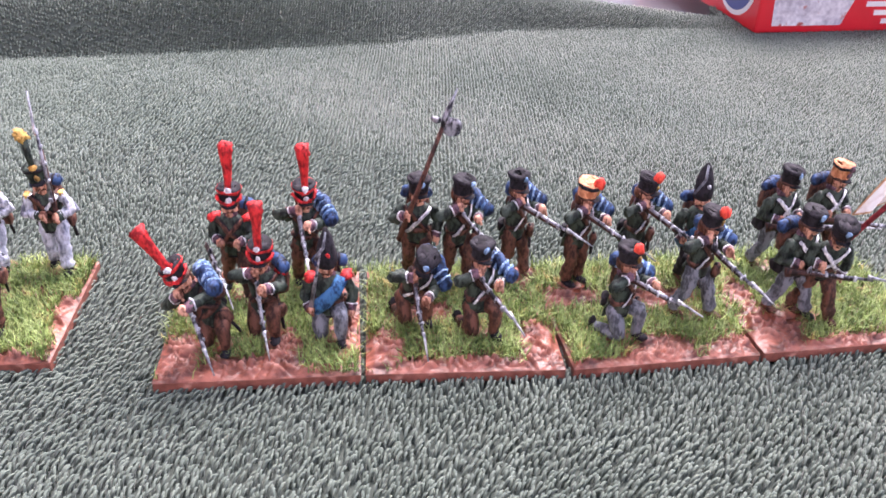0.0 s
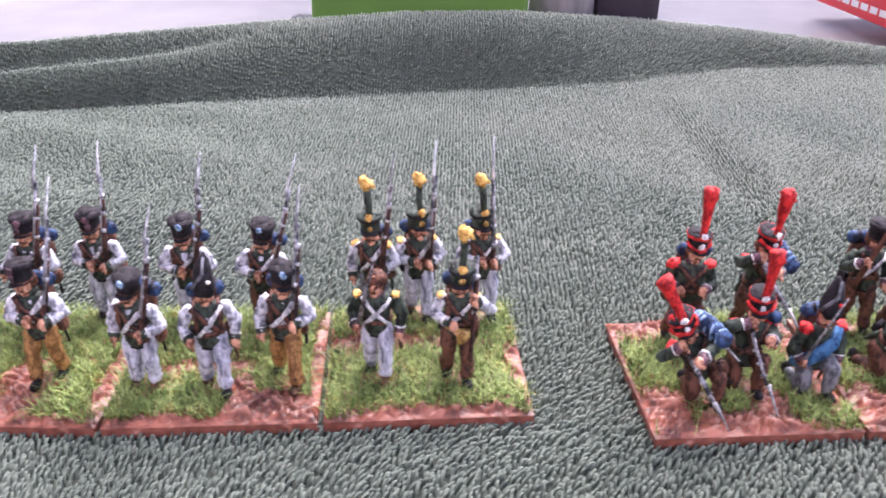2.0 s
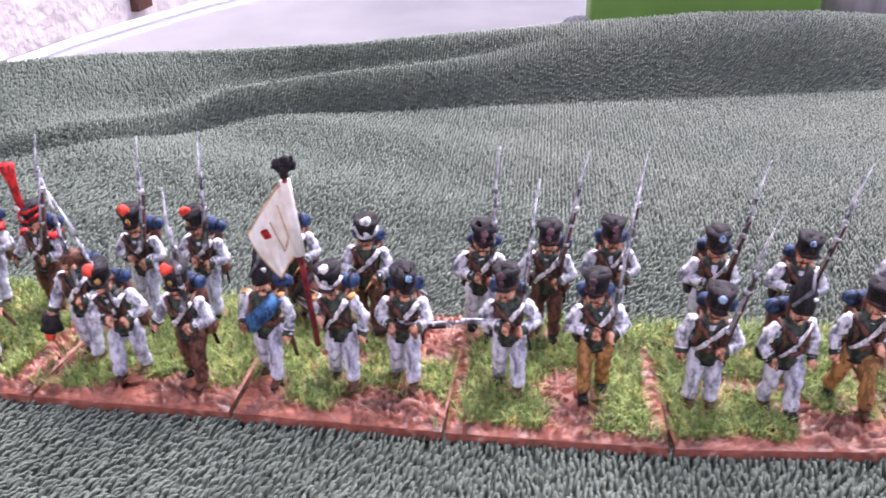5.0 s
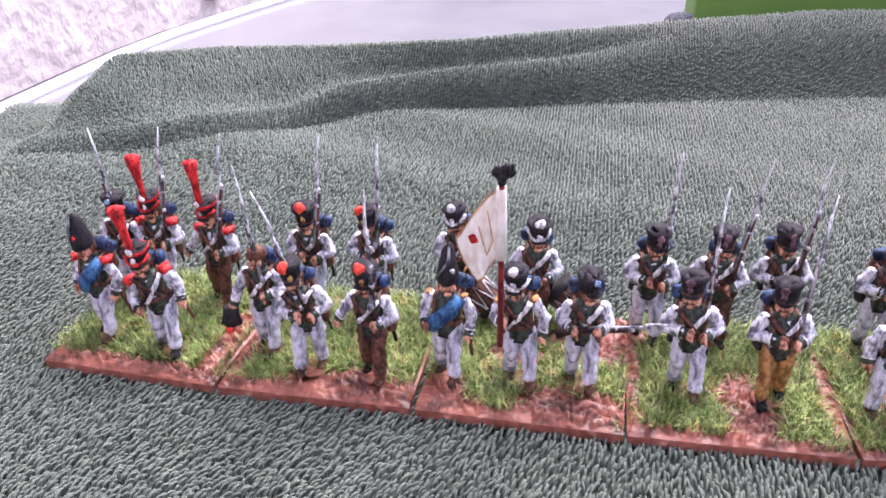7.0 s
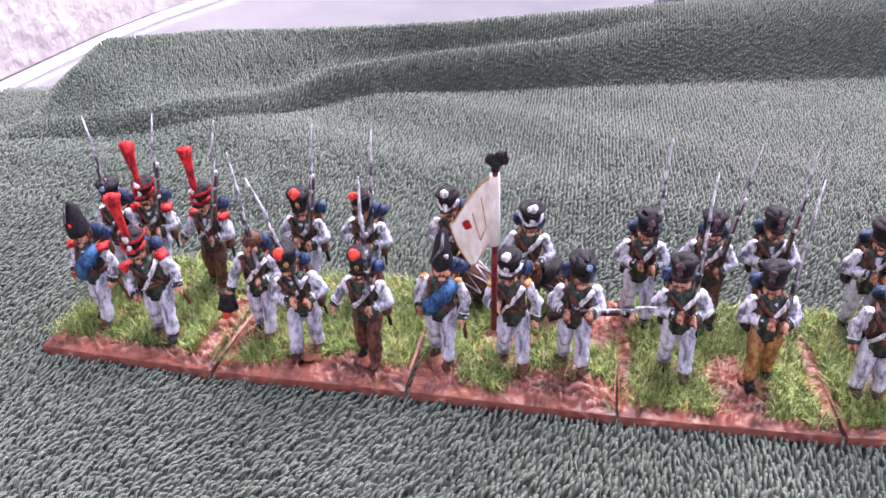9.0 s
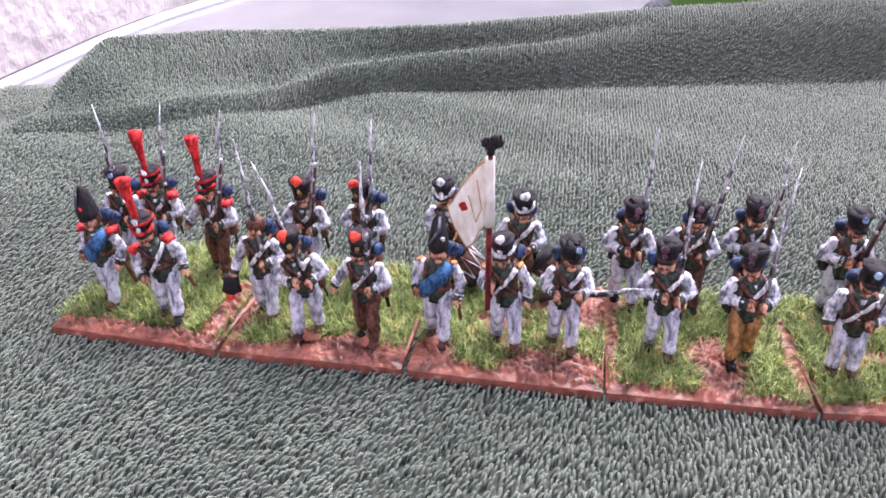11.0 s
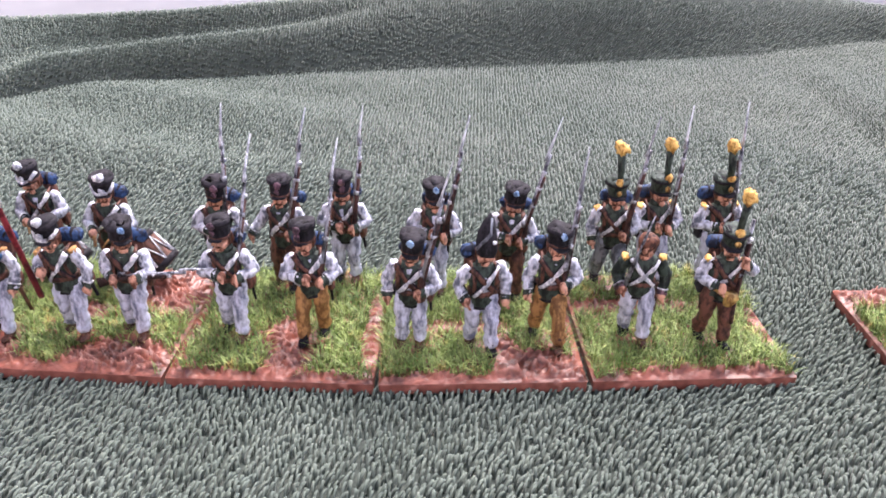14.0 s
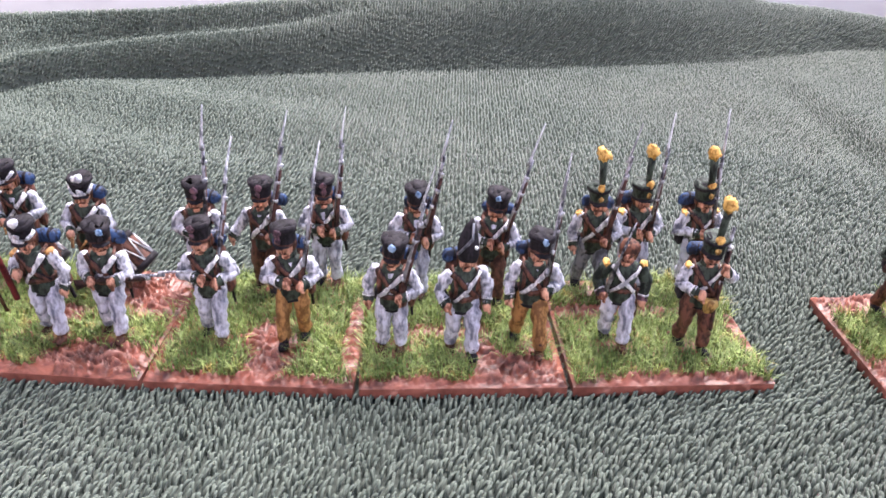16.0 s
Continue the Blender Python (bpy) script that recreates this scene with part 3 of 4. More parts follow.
def shako(s, look_, c):
    """c: the middle of the head. look_: hat and plume."""
    x, y, z = c
    hat, plume = look_
    tall = plume in ("red", "yellow")
    if hat == "none":
        s.blob((x, y + .4, z + .7), (2.5, 2.6, 2.3), MAT["hair"], rough=.2)
        return
    if hat == "bicorne":
        s.tube([(x, y, z + .8), (x, y, z + 2.2), (x, y + .3, z + 5), (x, y + .7, z + 7.6), (x, y + .9, z + 9.2)], [(2.3, 2.9), (2.5, 3.0), (2.1, 2.4), (1.25, 1.4), (.35, .4)], MAT["black"], 12)
        s.tube([(x - 2.4, y - 1.4, z + 2), (x, y - 2.3, z + 6.2), (x + .2, y - .5, z + 9)], [.35, .4, .25], MAT["grey"], 6)
        s.blob((x + 1.0, y - 2.3, z + 4.4), (.55, .4, .55), MAT["red" if plume == "red" else "white"], n=8)
        return
    body = MAT["cover" if hat == "cover" else "black"]
    if hat == "green":
        body = MAT["green"]
    h = 5.0
    s.tube([(x, y, z + .9), (x, y, z + 1.6), (x, y, z + 3.9), (x, y, z + h - .3), (x, y, z + h), (x, y, z + h - .25)], [2.35, 2.5, 2.6, 3.05, 2.9, 2.1], body, 14)
    band = MAT["red"] if plume == "red" else (MAT["green"] if plume == "yellow" else MAT["black"])
    s.tube([(x, y, z + h - 1.1), (x, y, z + h - .25)], [2.95, 3.15], band if plume != "yellow" else MAT["black"], 14)
    if plume == "red":
        pts = [(x + 2.95 * math.sin(a), y - 2.95 * math.cos(a), z + h - 1.6 - 1.6 * math.cos(a * .9)) for a in np.linspace(-1.5, 1.5, 9)]
        s.tube(pts, [.42] * 9, MAT["red"], 6)
    if hat == "corded":
        pts = [(x + 2.85 * math.sin(a), y - 2.85 * math.cos(a), z + h - 1.4 - 2.0 * math.cos(a * .9)) for a in np.linspace(-1.5, 1.5, 9)]
        s.tube(pts, [.38] * 9, MAT["white"], 6)
    s.tube([(x, y, z + .8), (x, y, z + 1.5)], [2.5, 2.55], MAT["leather"] if plume != "yellow" else MAT["black"], 14)
    s.blob((x, y - 2.3, z + 1.0), (2.0, 1.3, .28), MAT["black"], n=10)
    badge = {"white": "white", "red": "white", "yellow": "brass", "pompom": "brass", "plain": "purple", "none": "black"}[plume]
    s.blob((x, y - 2.75, z + 2.6), (.7, .35, .75), MAT[badge], n=8)
    if plume == "red":
        s.blob((x, y - 2.9, z + h + .2), (.85, .5, .85), MAT["white"], n=8)
        s.tube([(x, y - 1.9, z + h - .2), (x, y - 1.8, z + h + 2.2), (x, y - 1.5, z + h + 5.5), (x - .2, y - 1.3, z + h + 9), (x - .2, y - 1.2, z + h + 10.6), (x - .2, y - 1.2, z + h + 11)], [.85, .9, 1.1, 1.6, 1.75, 1.1], MAT["red"], 10)
        s.blob((x - .2, y - 1.2, z + h + 9.6), (1.9, 1.8, 1.7), MAT["red"], rough=.5, seed=y + h)
    elif plume == "yellow":
        s.blob((x, y - 2.4, z + h + .3), (1.0, .9, 1.0), MAT["yellow"], n=8)
        s.tube([(x, y - 1.8, z + h), (x, y - 1.7, z + h + 3), (x, y - 1.5, z + h + 7)], [.7, .85, 1.0], MAT["green"], 8)
        s.blob((x, y - 1.5, z + h + 8.3), (1.7, 1.6, 1.5), MAT["yellow"], rough=.9, seed=x)
    elif plume == "pompom":
        s.blob((x - .5, y - 2.4, z + h + .6), (1.4, 1.3, 1.3), MAT["scarlet"], rough=.2)
    elif plume == "white":
        s.blob((x, y - 2.1, z + h + .7), (1.2, 1.1, 1.1), MAT["white"], rough=.2)
    elif plume == "none":
        s.blob((x, y - 2.95, z + h - .6), (.8, .5, .8), MAT["strap"], n=8)
    elif plume == "plain":
        s.blob((x, y - 2.95, z + h - .7), (1.0, .4, .9), MAT["purple"], n=10)


def arm(s, points, sleeve, cuff, r=1.32):
    a, b, c = (Vector(p) for p in points)
    s.cloth_limb([a, a.lerp(b, .5), b, b.lerp(c, .45), b.lerp(c, .78)], [r * 1.1, r * 1.08, r, r * .95, r * .85], sleeve, 10, .13, a.x + c.y + c.z)
    s.limb([b.lerp(c, .68), b.lerp(c, .9)], [r * .98, r * .9], cuff, 9)
    s.tube([b.lerp(c, .60), b.lerp(c, .66)], [r * 1.06, r * 1.06], MAT["white"], 9)
    s.blob(c, (1.1, 1.15, 1.25), MAT["skin"], n=8)
    s.limb([c + Vector((.3, -.6, -.3)), c + Vector((.5, -1.0, -1.1))], [.45, .4], MAT["skin"], 5)


def figure(x, y, turn=0, pose_="shoulder", hat=("shako", "none"), side="pale", legs="pale", gun=(0.16, 0.10, 1.0), pack="blue", lean=0.0, label="", k=1.0, sleeve=None, shoulders=None, belts="white", sash=None, step=1, seed=0, free="belly", stand_z=.0042, bow=0.0, crouch=False, tall=1.14):
    s = Shape()
    r = random.Random(seed)
    kneel = crouch or pose_ == "kneel"
    drop = -5.0 if kneel else 0.0
    tr, coat, slv = MAT[legs], MAT["green"], MAT[sleeve or {"pale": "sleeve"}.get(side, side)]
    # legs
    if kneel:
        s.limb([(-1.9, .4, 7.2), (-2.3, -1.6, 3.4), (-2.4, -2.2, 1.6)], [2.1, 1.9, 1.6], tr, 10)
        s.limb([(-2.4, -2.0, 1.5), (-2.3, 2.0, 1.3), (-2.2, 4.6, 1.2)], [1.6, 1.5, 1.2], tr, 10)
        s.blob((-2.2, 5.6, 1.4), (1.3, 1.1, 1.9), MAT["black"])
        s.limb([(1.8, .2, 7.2), (2.2, -2.6, 7.6), (2.4, -4.6, 7.2)], [2.2, 2.0, 1.75], tr, 10)
        s.limb([(2.4, -4.6, 7.0), (2.4, -4.5, 3.6), (2.4, -4.2, 1.3)], [1.7, 1.55, 1.25], tr, 10)
        s.blob((2.4, -5.2, .8), (1.35, 2.4, .95), MAT["black"])
    else:
        st = {0: ((-2.1, .3), (2.1, -.3)), 1: ((-2.2, 1.8), (2.2, -2.6)), 2: ((-2.2, -2.8), (2.2, 1.8)), 3: ((-3.2, 3.0), (3.0, -4.2))}[step]
        for sx, (fx, fy) in zip((-1, 1), st):
            kx, ky = (sx * 1.9 + fx) / 2 * 1.02, fy * .5 - .9
            boot = MAT["black"] if r.random() < .5 else MAT["brown"]
            s.cloth_limb([(sx * 1.75, 0, 12.8), (sx * 1.95, ky * .5, 10), (kx, ky, 7.0), ((kx + fx) / 2, (ky + fy) / 2 + .2, 4.4), (fx, fy, 2.4)], [1.95, 2.05, 1.65, 1.6, 1.65], tr, 12, .11, seed + sx)
            s.limb([(fx, fy, 3.1), (fx, fy, 1.0)], [1.4, 1.25], boot, 8)
            s.blob((fx, fy - 1.1, .75), (1.3, 2.4, .9), boot)
    up = len(s.v)
    # body
    s.tube([(0, 0, 11.2), (0, 0, 12.6), (0, 0, 14.6), (0, -.1, 17), (0, -.1, 19), (0, 0, 20.6), (0, .1, 21.5)], [(3.0, 2.4), (3.4, 2.7), (2.9, 2.3), (3.3, 2.5), (3.7, 2.65), (3.1, 2.1), (1.5, 1.4)], coat, 14)
    s.tube([(0, 1.2, 14.8), (0, 2.4, 12.4), (0, 3.2, 9.6)], [(2.9, .9), (3.0, .8), (2.2, .6)], coat, 8, (1, 0, 0))
    s.tube([(0, -.1, 14.3), (0, -.1, 15.3)], [(3.5, 2.75), (3.55, 2.8)], MAT["leather"], 14)
    if side in ("white", "pale"):
        s.tube([(0, -1.25, 15.6), (0, -1.3, 18), (0, -1.1, 20.4)], [(1.6, 1.35), (1.8, 1.5), (1.3, 1.2)], MAT["pale" if r.random() < .75 else "green"], 10)
        for e in (-1, 1):
            s.tube([(e * 2.6, -1.9, 15.4), (e * 2.5, -2.5, 18), (e * 2.7, -1.4, 20.9), (e * 2.6, 1.6, 21)], [(.3, .5)] * 4, MAT["leather"], 6, (0, 1, 0))
    s.tube([(0, 0, 11.0), (0, 0, 11.5)], [(3.1, 2.5), (3.15, 2.55)], MAT["black"], 14)
    if belts:
        belt(s, MAT[belts], 1, 0)
        if not sash:
            belt(s, MAT["leather" if side == "pale" or pose_ in ("aim", "kneel", "halberd") else belts], -1, .2)
    if sash:
        s.tube([(3.4, -1.0, 20.8), (1.6, -3.0, 18.6), (-1.2, -3.3, 16), (-3.6, -1.6, 13.2), (-4.4, .5, 11.5)], [(.8, 1.5), (.9, 1.8), (1.0, 2.0), (1.2, 2.0), (1.2, 1.6)], MAT["sky"], 8, (0, 1, 0))
    # collar, head
    neck = len(s.v)
    s.tube([(0, .1, 21), (0, .05, 22.3)], [(1.9, 1.8), (1.75, 1.75)], MAT["purple" if side == "green" else "green"], 10)
    head = (0, -.35, 24.1)
    s.blob(head, (1.95, 2.15, 2.4), MAT["skin"], n=12)
    s.blob((0, -2.45, 23.7), (.5, .6, .7), MAT["skin"], n=6)
    s.blob((0, -2.2, 22.85), (.95, .4, .25), MAT["hair"], n=8)
    s.blob((0, -1.7, 21.95), (1.0, .8, .6), MAT["skin"], n=8)
    for e in (-1, 1):
        s.blob((e * 1.15, -1.75, 23.4), (.75, .7, .8), MAT["skin"], n=8)
    for e in (-1, 1):
        s.blob((e * .8, -2.2, 24.5), (.36, .22, .26), MAT["black"], n=6)
        s.limb([(e * 2.0, .0, 24.6), (e * 1.95, -.3, 22.9)], [.45, .3], MAT["hair"], 5)
    s.blob((0, .9, 24.0), (2.1, 1.6, 2.2), MAT["hair"], n=10)
    shako(s, hat, (0, -.4, 23.75))
    s.shift(neck, pose(0, 0, 21.5, r.uniform(1, 7), r.uniform(-5, 5), r.uniform(-22, 22)) @ pose(0, 0, -21.5))
    if shoulders:
        for e in (-1, 1):
            s.blob((e * 4.3, .1, 20.7), (1.7, 1.9, .95) if shoulders == "red" else (.95, 1.2, .55), MAT[shoulders], rough=.6)
    # pack with rolled coat
    if pack:
        mark = len(s.v)
        s.blob((0, 4.1, 18.2), (3.3, 1.9, 3.2), MAT["leather"], 0.55, n=12)
        px = r.uniform(-.5, 1.0) if pack == "blue" else r.uniform(1.2, 2.4)
        w, t = (3.1, 1.5) if pack == "blue" else (4.3, 2.0)
        s.limb([(px - w, 4.3, 22.1), (px, 4.5, 22.4), (px + w, 4.3, 22.0 if pack == "blue" else 19.8)], [t, t * 1.06, t], MAT["blue"], 12)
        for e in (-2.2, 1.8) if pack == "blue" else (-3.9, -2.5, -1.1, .3, 1.7, 3.1):
            q = 22.25 - (0 if pack == "blue" else max(0, e + 1) * .5)
            s.tube([(px + e, 4.4, q), (px + e + .5, 4.4, q - .1)], [t * 1.09, t * 1.09], MAT["black" if pack == "blue" else "strap"], 12)
        s.blob((-3.8, 2.6, 12.6), (1.0, 1.9, 1.5), MAT["black"], 0.6)
        s.limb([(4.0, 2.0, 14), (4.3, 2.8, 7.5)], [.5, .35], MAT["black"], 6)
        s.blob((4.2, 2.2, 12.4), (1.0, 1.7, 1.7), MAT["leather" if side == "green" else "brown"], 0.7)
    if pack and side == "green" and pose_ in ("aim", "kneel"):
        s.shift(mark, pose(0, 0, 0, 0, 0, -68))
    L, R = (3.9, .1, 19.8), (-3.9, .1, 19.8)
    cuff = MAT["purple"] if side == "green" else MAT["green"]
    if pose_ == "shoulder":
        arm(s, (L, (6.2, -.2, 16.3), (2.4, -3.7, 15.6)), slv, cuff)
        musket(s, (2.2, -3.3, 13.8), gun)
        if free == "belly":
            arm(s, (R, (-6.2, -.2, 16.2), (-.6, -4.0, 16.6)), slv, cuff)
        elif free == "hang":
            arm(s, (R, (-5.7, .2, 16.0), (-5.3, -1.4, 12.2)), slv, cuff)
        elif free == "out":
            arm(s, (R, (-6.4, .1, 16.6), (-8.4, -1.2, 13.4)), slv, cuff)
    elif pose_ in ("aim", "kneel"):
        arm(s, (R, (-7.0, -.6, 20.6), (-1.9, -2.6, 22.4)), slv, cuff)
        arm(s, (L, (3.9, -3.8, 19.0), (-.6, -8.3, 21.4)), slv, cuff)
        musket(s, (-1.9, .6, 22.0), gun, size=.66 if kneel else .76)
    elif pose_ == "level":
        arm(s, (R, (-5.6, 1.0, 15.8), (-2.6, -3.4, 15.6)), slv, cuff)
        arm(s, (L, (5.3, -1.6, 16.6), (2.4, -5.0, 16.2)), slv, cuff)
        musket(s, (-6.6, -2.4, 15.0), gun, size=.85)
    elif pose_ == "officer":
        arm(s, (R, (-5.8, .4, 16.2), (-4.6, -2.6, 13.8)), slv, cuff)
        arm(s, (L, (5.8, .2, 16.2), (5.2, -1.8, 12.0)), slv, cuff)
        s.limb([(4.4, .6, 13.6), (5.4, 2.6, 4.5)], [.55, .4], MAT["leather"], 6)
        if gun:
            s.tube([Vector((-4.6, -2.8, 13.4)), Vector((-4.6, -2.8, 13.4)) + Vector(gun).normalized() * 19], [(.55, .25), (.12, .1)], MAT["steel"], 6)
    elif pose_ == "drum":
        arm(s, (R, (-5.8, -.4, 16.2), (-2.6, -5.0, 15.4)), slv, cuff)
        arm(s, (L, (5.8, -.4, 16.2), (2.8, -5.0, 15.2)), slv, cuff)
        for e in (-1, 1):
            s.tube([(e * 2.6, -4.6, 15.8), (e * .9, -8.8, 14.2)], [.35, .3], MAT["tan"], 6)
    elif pose_ == "horn":
        arm(s, (R, (-5.6, -.6, 16.4), (-1.2, -4.6, 16.0)), slv, cuff)
        arm(s, (L, (6.4, -.6, 18.6), (3.2, -3.2, 22.0)), slv, cuff)
        s.tube([(-2.6, -4.8, 16.0), (.2, -5.0, 14.8), (1.4, -5.0, 13.6)], [.5, .9, 2.1], MAT["brass"], 10)
        musket(s, (3.4, -2.6, 7.0), (0.0, 0.05, 1), False)
    elif pose_ == "halberd":
        arm(s, (R, (-6.4, -.8, 17.0), (-2.8, -4.2, 20.0)), slv, cuff)
        arm(s, (L, (5.8, .2, 16.2), (5.0, -1.6, 12.6)), slv, cuff)
        d = Vector(gun).normalized()
        b = Vector((-2.6, -4.4, 20.0))
        s.tube([b - d * 7, b + d * 24], [.7, .6], MAT["leather"], 8)
        s.tube([b + d * 24, b + d * 26, b + d * 33], [.8, .9, .12], MAT["steel"], 6)
        s.blob(b + d * 24.5 + Vector((2.2, 0, -.8)), (2.4, .45, 2.2), MAT["steel"], 0.8, n=10)
        s.blob(b + d * 25 + Vector((-1.9, 0, .4)), (1.6, .4, .7), MAT["steel"], n=8)
    elif pose_ == "bearer":
        arm(s, (R, (-5.6, -.8, 16.8), (-3.0, -3.8, 17.6)), slv, cuff)
        arm(s, (L, (5.8, 0, 16.0), (5.0, -1.4, 11.8)), slv, cuff)
    elif pose_ == "hat_off":
        arm(s, (R, (-6.2, -.2, 15.8), (-7.8, -2.0, 11.8)), slv, cuff)
        s.tube([(-8.4, -2.4, 11.6), (-8.5, -2.5, 9.8), (-8.7, -2.7, 7.6)], [2.0, 2.1, 2.6], MAT["black"], 12)
        s.blob((-8.6, -4.2, 7.0), (1.1, 1.1, 1.1), MAT["scarlet"])
        arm(s, (L, (6.2, -.2, 16.3), (1.6, -3.8, 15.8)), slv, cuff)
        musket(s, (2.1, -3.2, 13.3), gun)
    m = pose(0, 0, drop + 12, bow + r.uniform(0, 6), lean + r.uniform(-3, 3), r.uniform(-9, 9)) @ pose(0, 0, -12)
    s.shift(up, m)
    s.blob((0, -.2, .1), (4.2, 4.0, .55), M_EARTH, n=12)
    me = s.mesh("toy_soldier", .26, seed)
    ob = new("toy_soldier", me)
    ob.matrix_basis = pose(x, y, stand_z, 0, 0, turn) @ Matrix.Diagonal((k * 1.03, k * 1.03, k * tall, 1))
    return tagged(ob, label or "painted model soldier standing on a grassy stand", "figurine", "model soldiers")


BLK, RED, YEL, POM, WHT = ("shako", "none"), ("shako", "red"), ("green", "yellow"), ("shako", "pompom"), ("corded", "white")
PLN = ("shako", "plain")
grey_lab = "painted model soldier in grey trousers shouldering a musket"
red_lab = "painted model soldier with a tall red plume"
# first stand: red plumes
figure(-0.3618, 0.1539, -6, "shoulder", BLK, gun=(-.16, .1, 1), label="painted model soldier in black shako, musket raised", seed=11)
figure(-0.3519, 0.1560, 4, "shoulder", RED, legs="pale", gun=(.10, .2, 1), shoulders="red", label=red_lab, seed=12)
figure(-0.3338, 0.1536, 0, "shoulder", RED, legs="brown", gun=(.14, .12, 1), shoulders="red", free="out", label="painted model soldier in brown trousers with a tall red plume", seed=13)
figure(-0.3580, 0.1332, -10, "officer", ("bicorne", "red"), gun=None, sash=True, belts=None, shoulders="red", label="painted model officer in dark bicorne with a blue sash", seed=14)
figure(-0.3385, 0.1286, 14, "officer", RED, gun=None, shoulders="red", lean=-14, label="painted model soldier leaning, with red plume and epaulettes", seed=15)
# second stand: red pompoms
figure(-0.3063, 0.1546, 0, "shoulder", POM, gun=(.12, .14, 1), label="painted model soldier with red pompom shouldering a musket", seed=21)
figure(-0.2892, 0.1551, 0, "shoulder", POM, gun=(.0, .14, 1), label="painted model soldier with red pompom shouldering a musket", seed=22)
figure(-0.3122, 0.1334, 0, "hat_off", ("none", "none"), gun=(-.18, .18, 1), label="bareheaded painted model soldier holding his black shako", seed=23)
figure(-0.2984, 0.1263, 4, "shoulder", POM, gun=(-.2, .12, 1), label="painted model soldier with red pompom shouldering a musket", step=2, seed=24, lean=-7)
figure(-0.2819, 0.1261, -6, "shoulder", POM, legs="brown", gun=(.02, .12, 1), free="out", label="painted model soldier in brown trousers with red pompom", seed=25)
# third stand: colours and drums
figure(-0.2655, 0.1600, 0, "drum", WHT, legs="brown", label="painted model drummer behind the flag", seed=31)
figure(-0.2448, 0.1539, 0, "drum", WHT, legs="brown", label="painted model drummer with white corded shako", seed=32)
figure(-0.2638, 0.1287, -8, "officer", ("bicorne", "white"), gun=None, sash=True, belts=None, shoulders="tan", label="painted model officer in tall bicorne with a blue sash", seed=33)
figure(-0.2461, 0.1291, 6, "bearer", ("corded", "white"), shoulders="tan", label="painted model standard bearer holding the flag", seed=34, lean=-5)
figure(-0.2314, 0.1303, 0, "level", ("shako", "none"), gun=(1, -.08, .10), legs="pale", label="painted model soldier levelling his musket sideways", seed=35)
# fourth stand
figure(-0.2153, 0.1533, 0, "shoulder", PLN, gun=(.04, .16, 1), label=grey_lab, seed=41)
figure(-0.1985, 0.1542, 0, "shoulder", PLN, legs="brown", gun=(.22, .12, 1), free="out", label="painted model soldier in brown trousers shouldering a musket", seed=42)
figure(-0.1826, 0.1581, 0, "shoulder", PLN, gun=(.2, .1, 1), label=grey_lab, step=0, seed=43)
figure(-0.2068, 0.1308, 0, "shoulder", PLN, gun=(.12, .4, .8), label=grey_lab, seed=44)
figure(-0.1871, 0.1308, 0, "shoulder", PLN, legs="tan", gun=(.2, .3, 1), label="painted model soldier in tan trousers shouldering a musket", step=2, seed=45)
# fifth stand
figure(-0.1590, 0.1553, 0, "shoulder", BLK, gun=(.16, -.02, 1), label=grey_lab, seed=51)
figure(-0.1388, 0.1538, 0, "shoulder", BLK, legs="brown", gun=(.24, .08, 1), label="painted model soldier in brown trousers shouldering a musket", seed=52)
figure(-0.1629, 0.1284, 0, "shoulder", BLK, gun=(.22, .12, 1), free="hang", label=grey_lab, step=0, seed=53)
figure(-0.1460, 0.1285, 10, "officer", ("bicorne", "white"), gun=None, label="painted model officer in tall dark bicorne and white crossbelt", seed=54)
figure(-0.1294, 0.1325, -6, "shoulder", BLK, legs="tan", gun=(.1, .16, 1), free="hang", label="painted model soldier in tan trousers with a shouldered musket", step=3, seed=55)
# sixth stand: yellow plumes
figure(-0.1109, 0.1596, -4, "shoulder", YEL, legs="grey", gun=(.2, -.05, 1), shoulders="yellow", free="hang", label="painted model soldier with green and yellow plume", step=3, seed=61)
figure(-0.0991, 0.1632, 0, "shoulder", YEL, gun=(.12, .05, 1), shoulders="yellow", label="painted model soldier with green and yellow plume", seed=62)
figure(-0.0819, 0.1637, 6, "shoulder", YEL, gun=(.02, .12, 1), shoulders="yellow", label="painted model soldier with green and yellow plume", seed=63)
figure(-0.1077, 0.1350, -6, "officer", ("none", "none"), gun=(.25, .05, 1), shoulders="yellow", side="green", legs="pale", pack=None, label="bareheaded painted model officer with yellow epaulettes and sword", seed=64)
figure(-0.0885, 0.1348, 8, "horn", YEL, legs="brown", shoulders="yellow", label="painted model bugler with yellow plume and brass horn", seed=65)
# second group, first stand
G = dict(side="green")
figure(-0.0296, 0.1523, 4, "level", RED, legs="brown", gun=(.55, -1, -.12), shoulders="red", belts="leather", label="painted model soldier in dark green with tall red plume", seed=71, step=3, **G)
figure(-0.0117, 0.1567, 14, "aim", RED, legs="brown", gun=(.0, -1, -.34), shoulders="red", belts="leather", label="painted model soldier in dark green aiming, tall red plume", seed=72, pack="stripes", **G)
figure(-0.0305, 0.1292, 4, "kneel", RED, legs="brown", gun=(.05, -1, -.9), shoulders="red", belts="leather", lean=-30, label="kneeling painted model soldier with striped blue roll and red plume", seed=73, pack="stripes", **G)
figure(-0.0195, 0.1344, 6, "kneel", RED, legs="brown", gun=(.10, -1, -.85), shoulders="red", belts="leather", label="kneeling painted model soldier with red plume and dark pack", seed=74, pack="blue", **G)
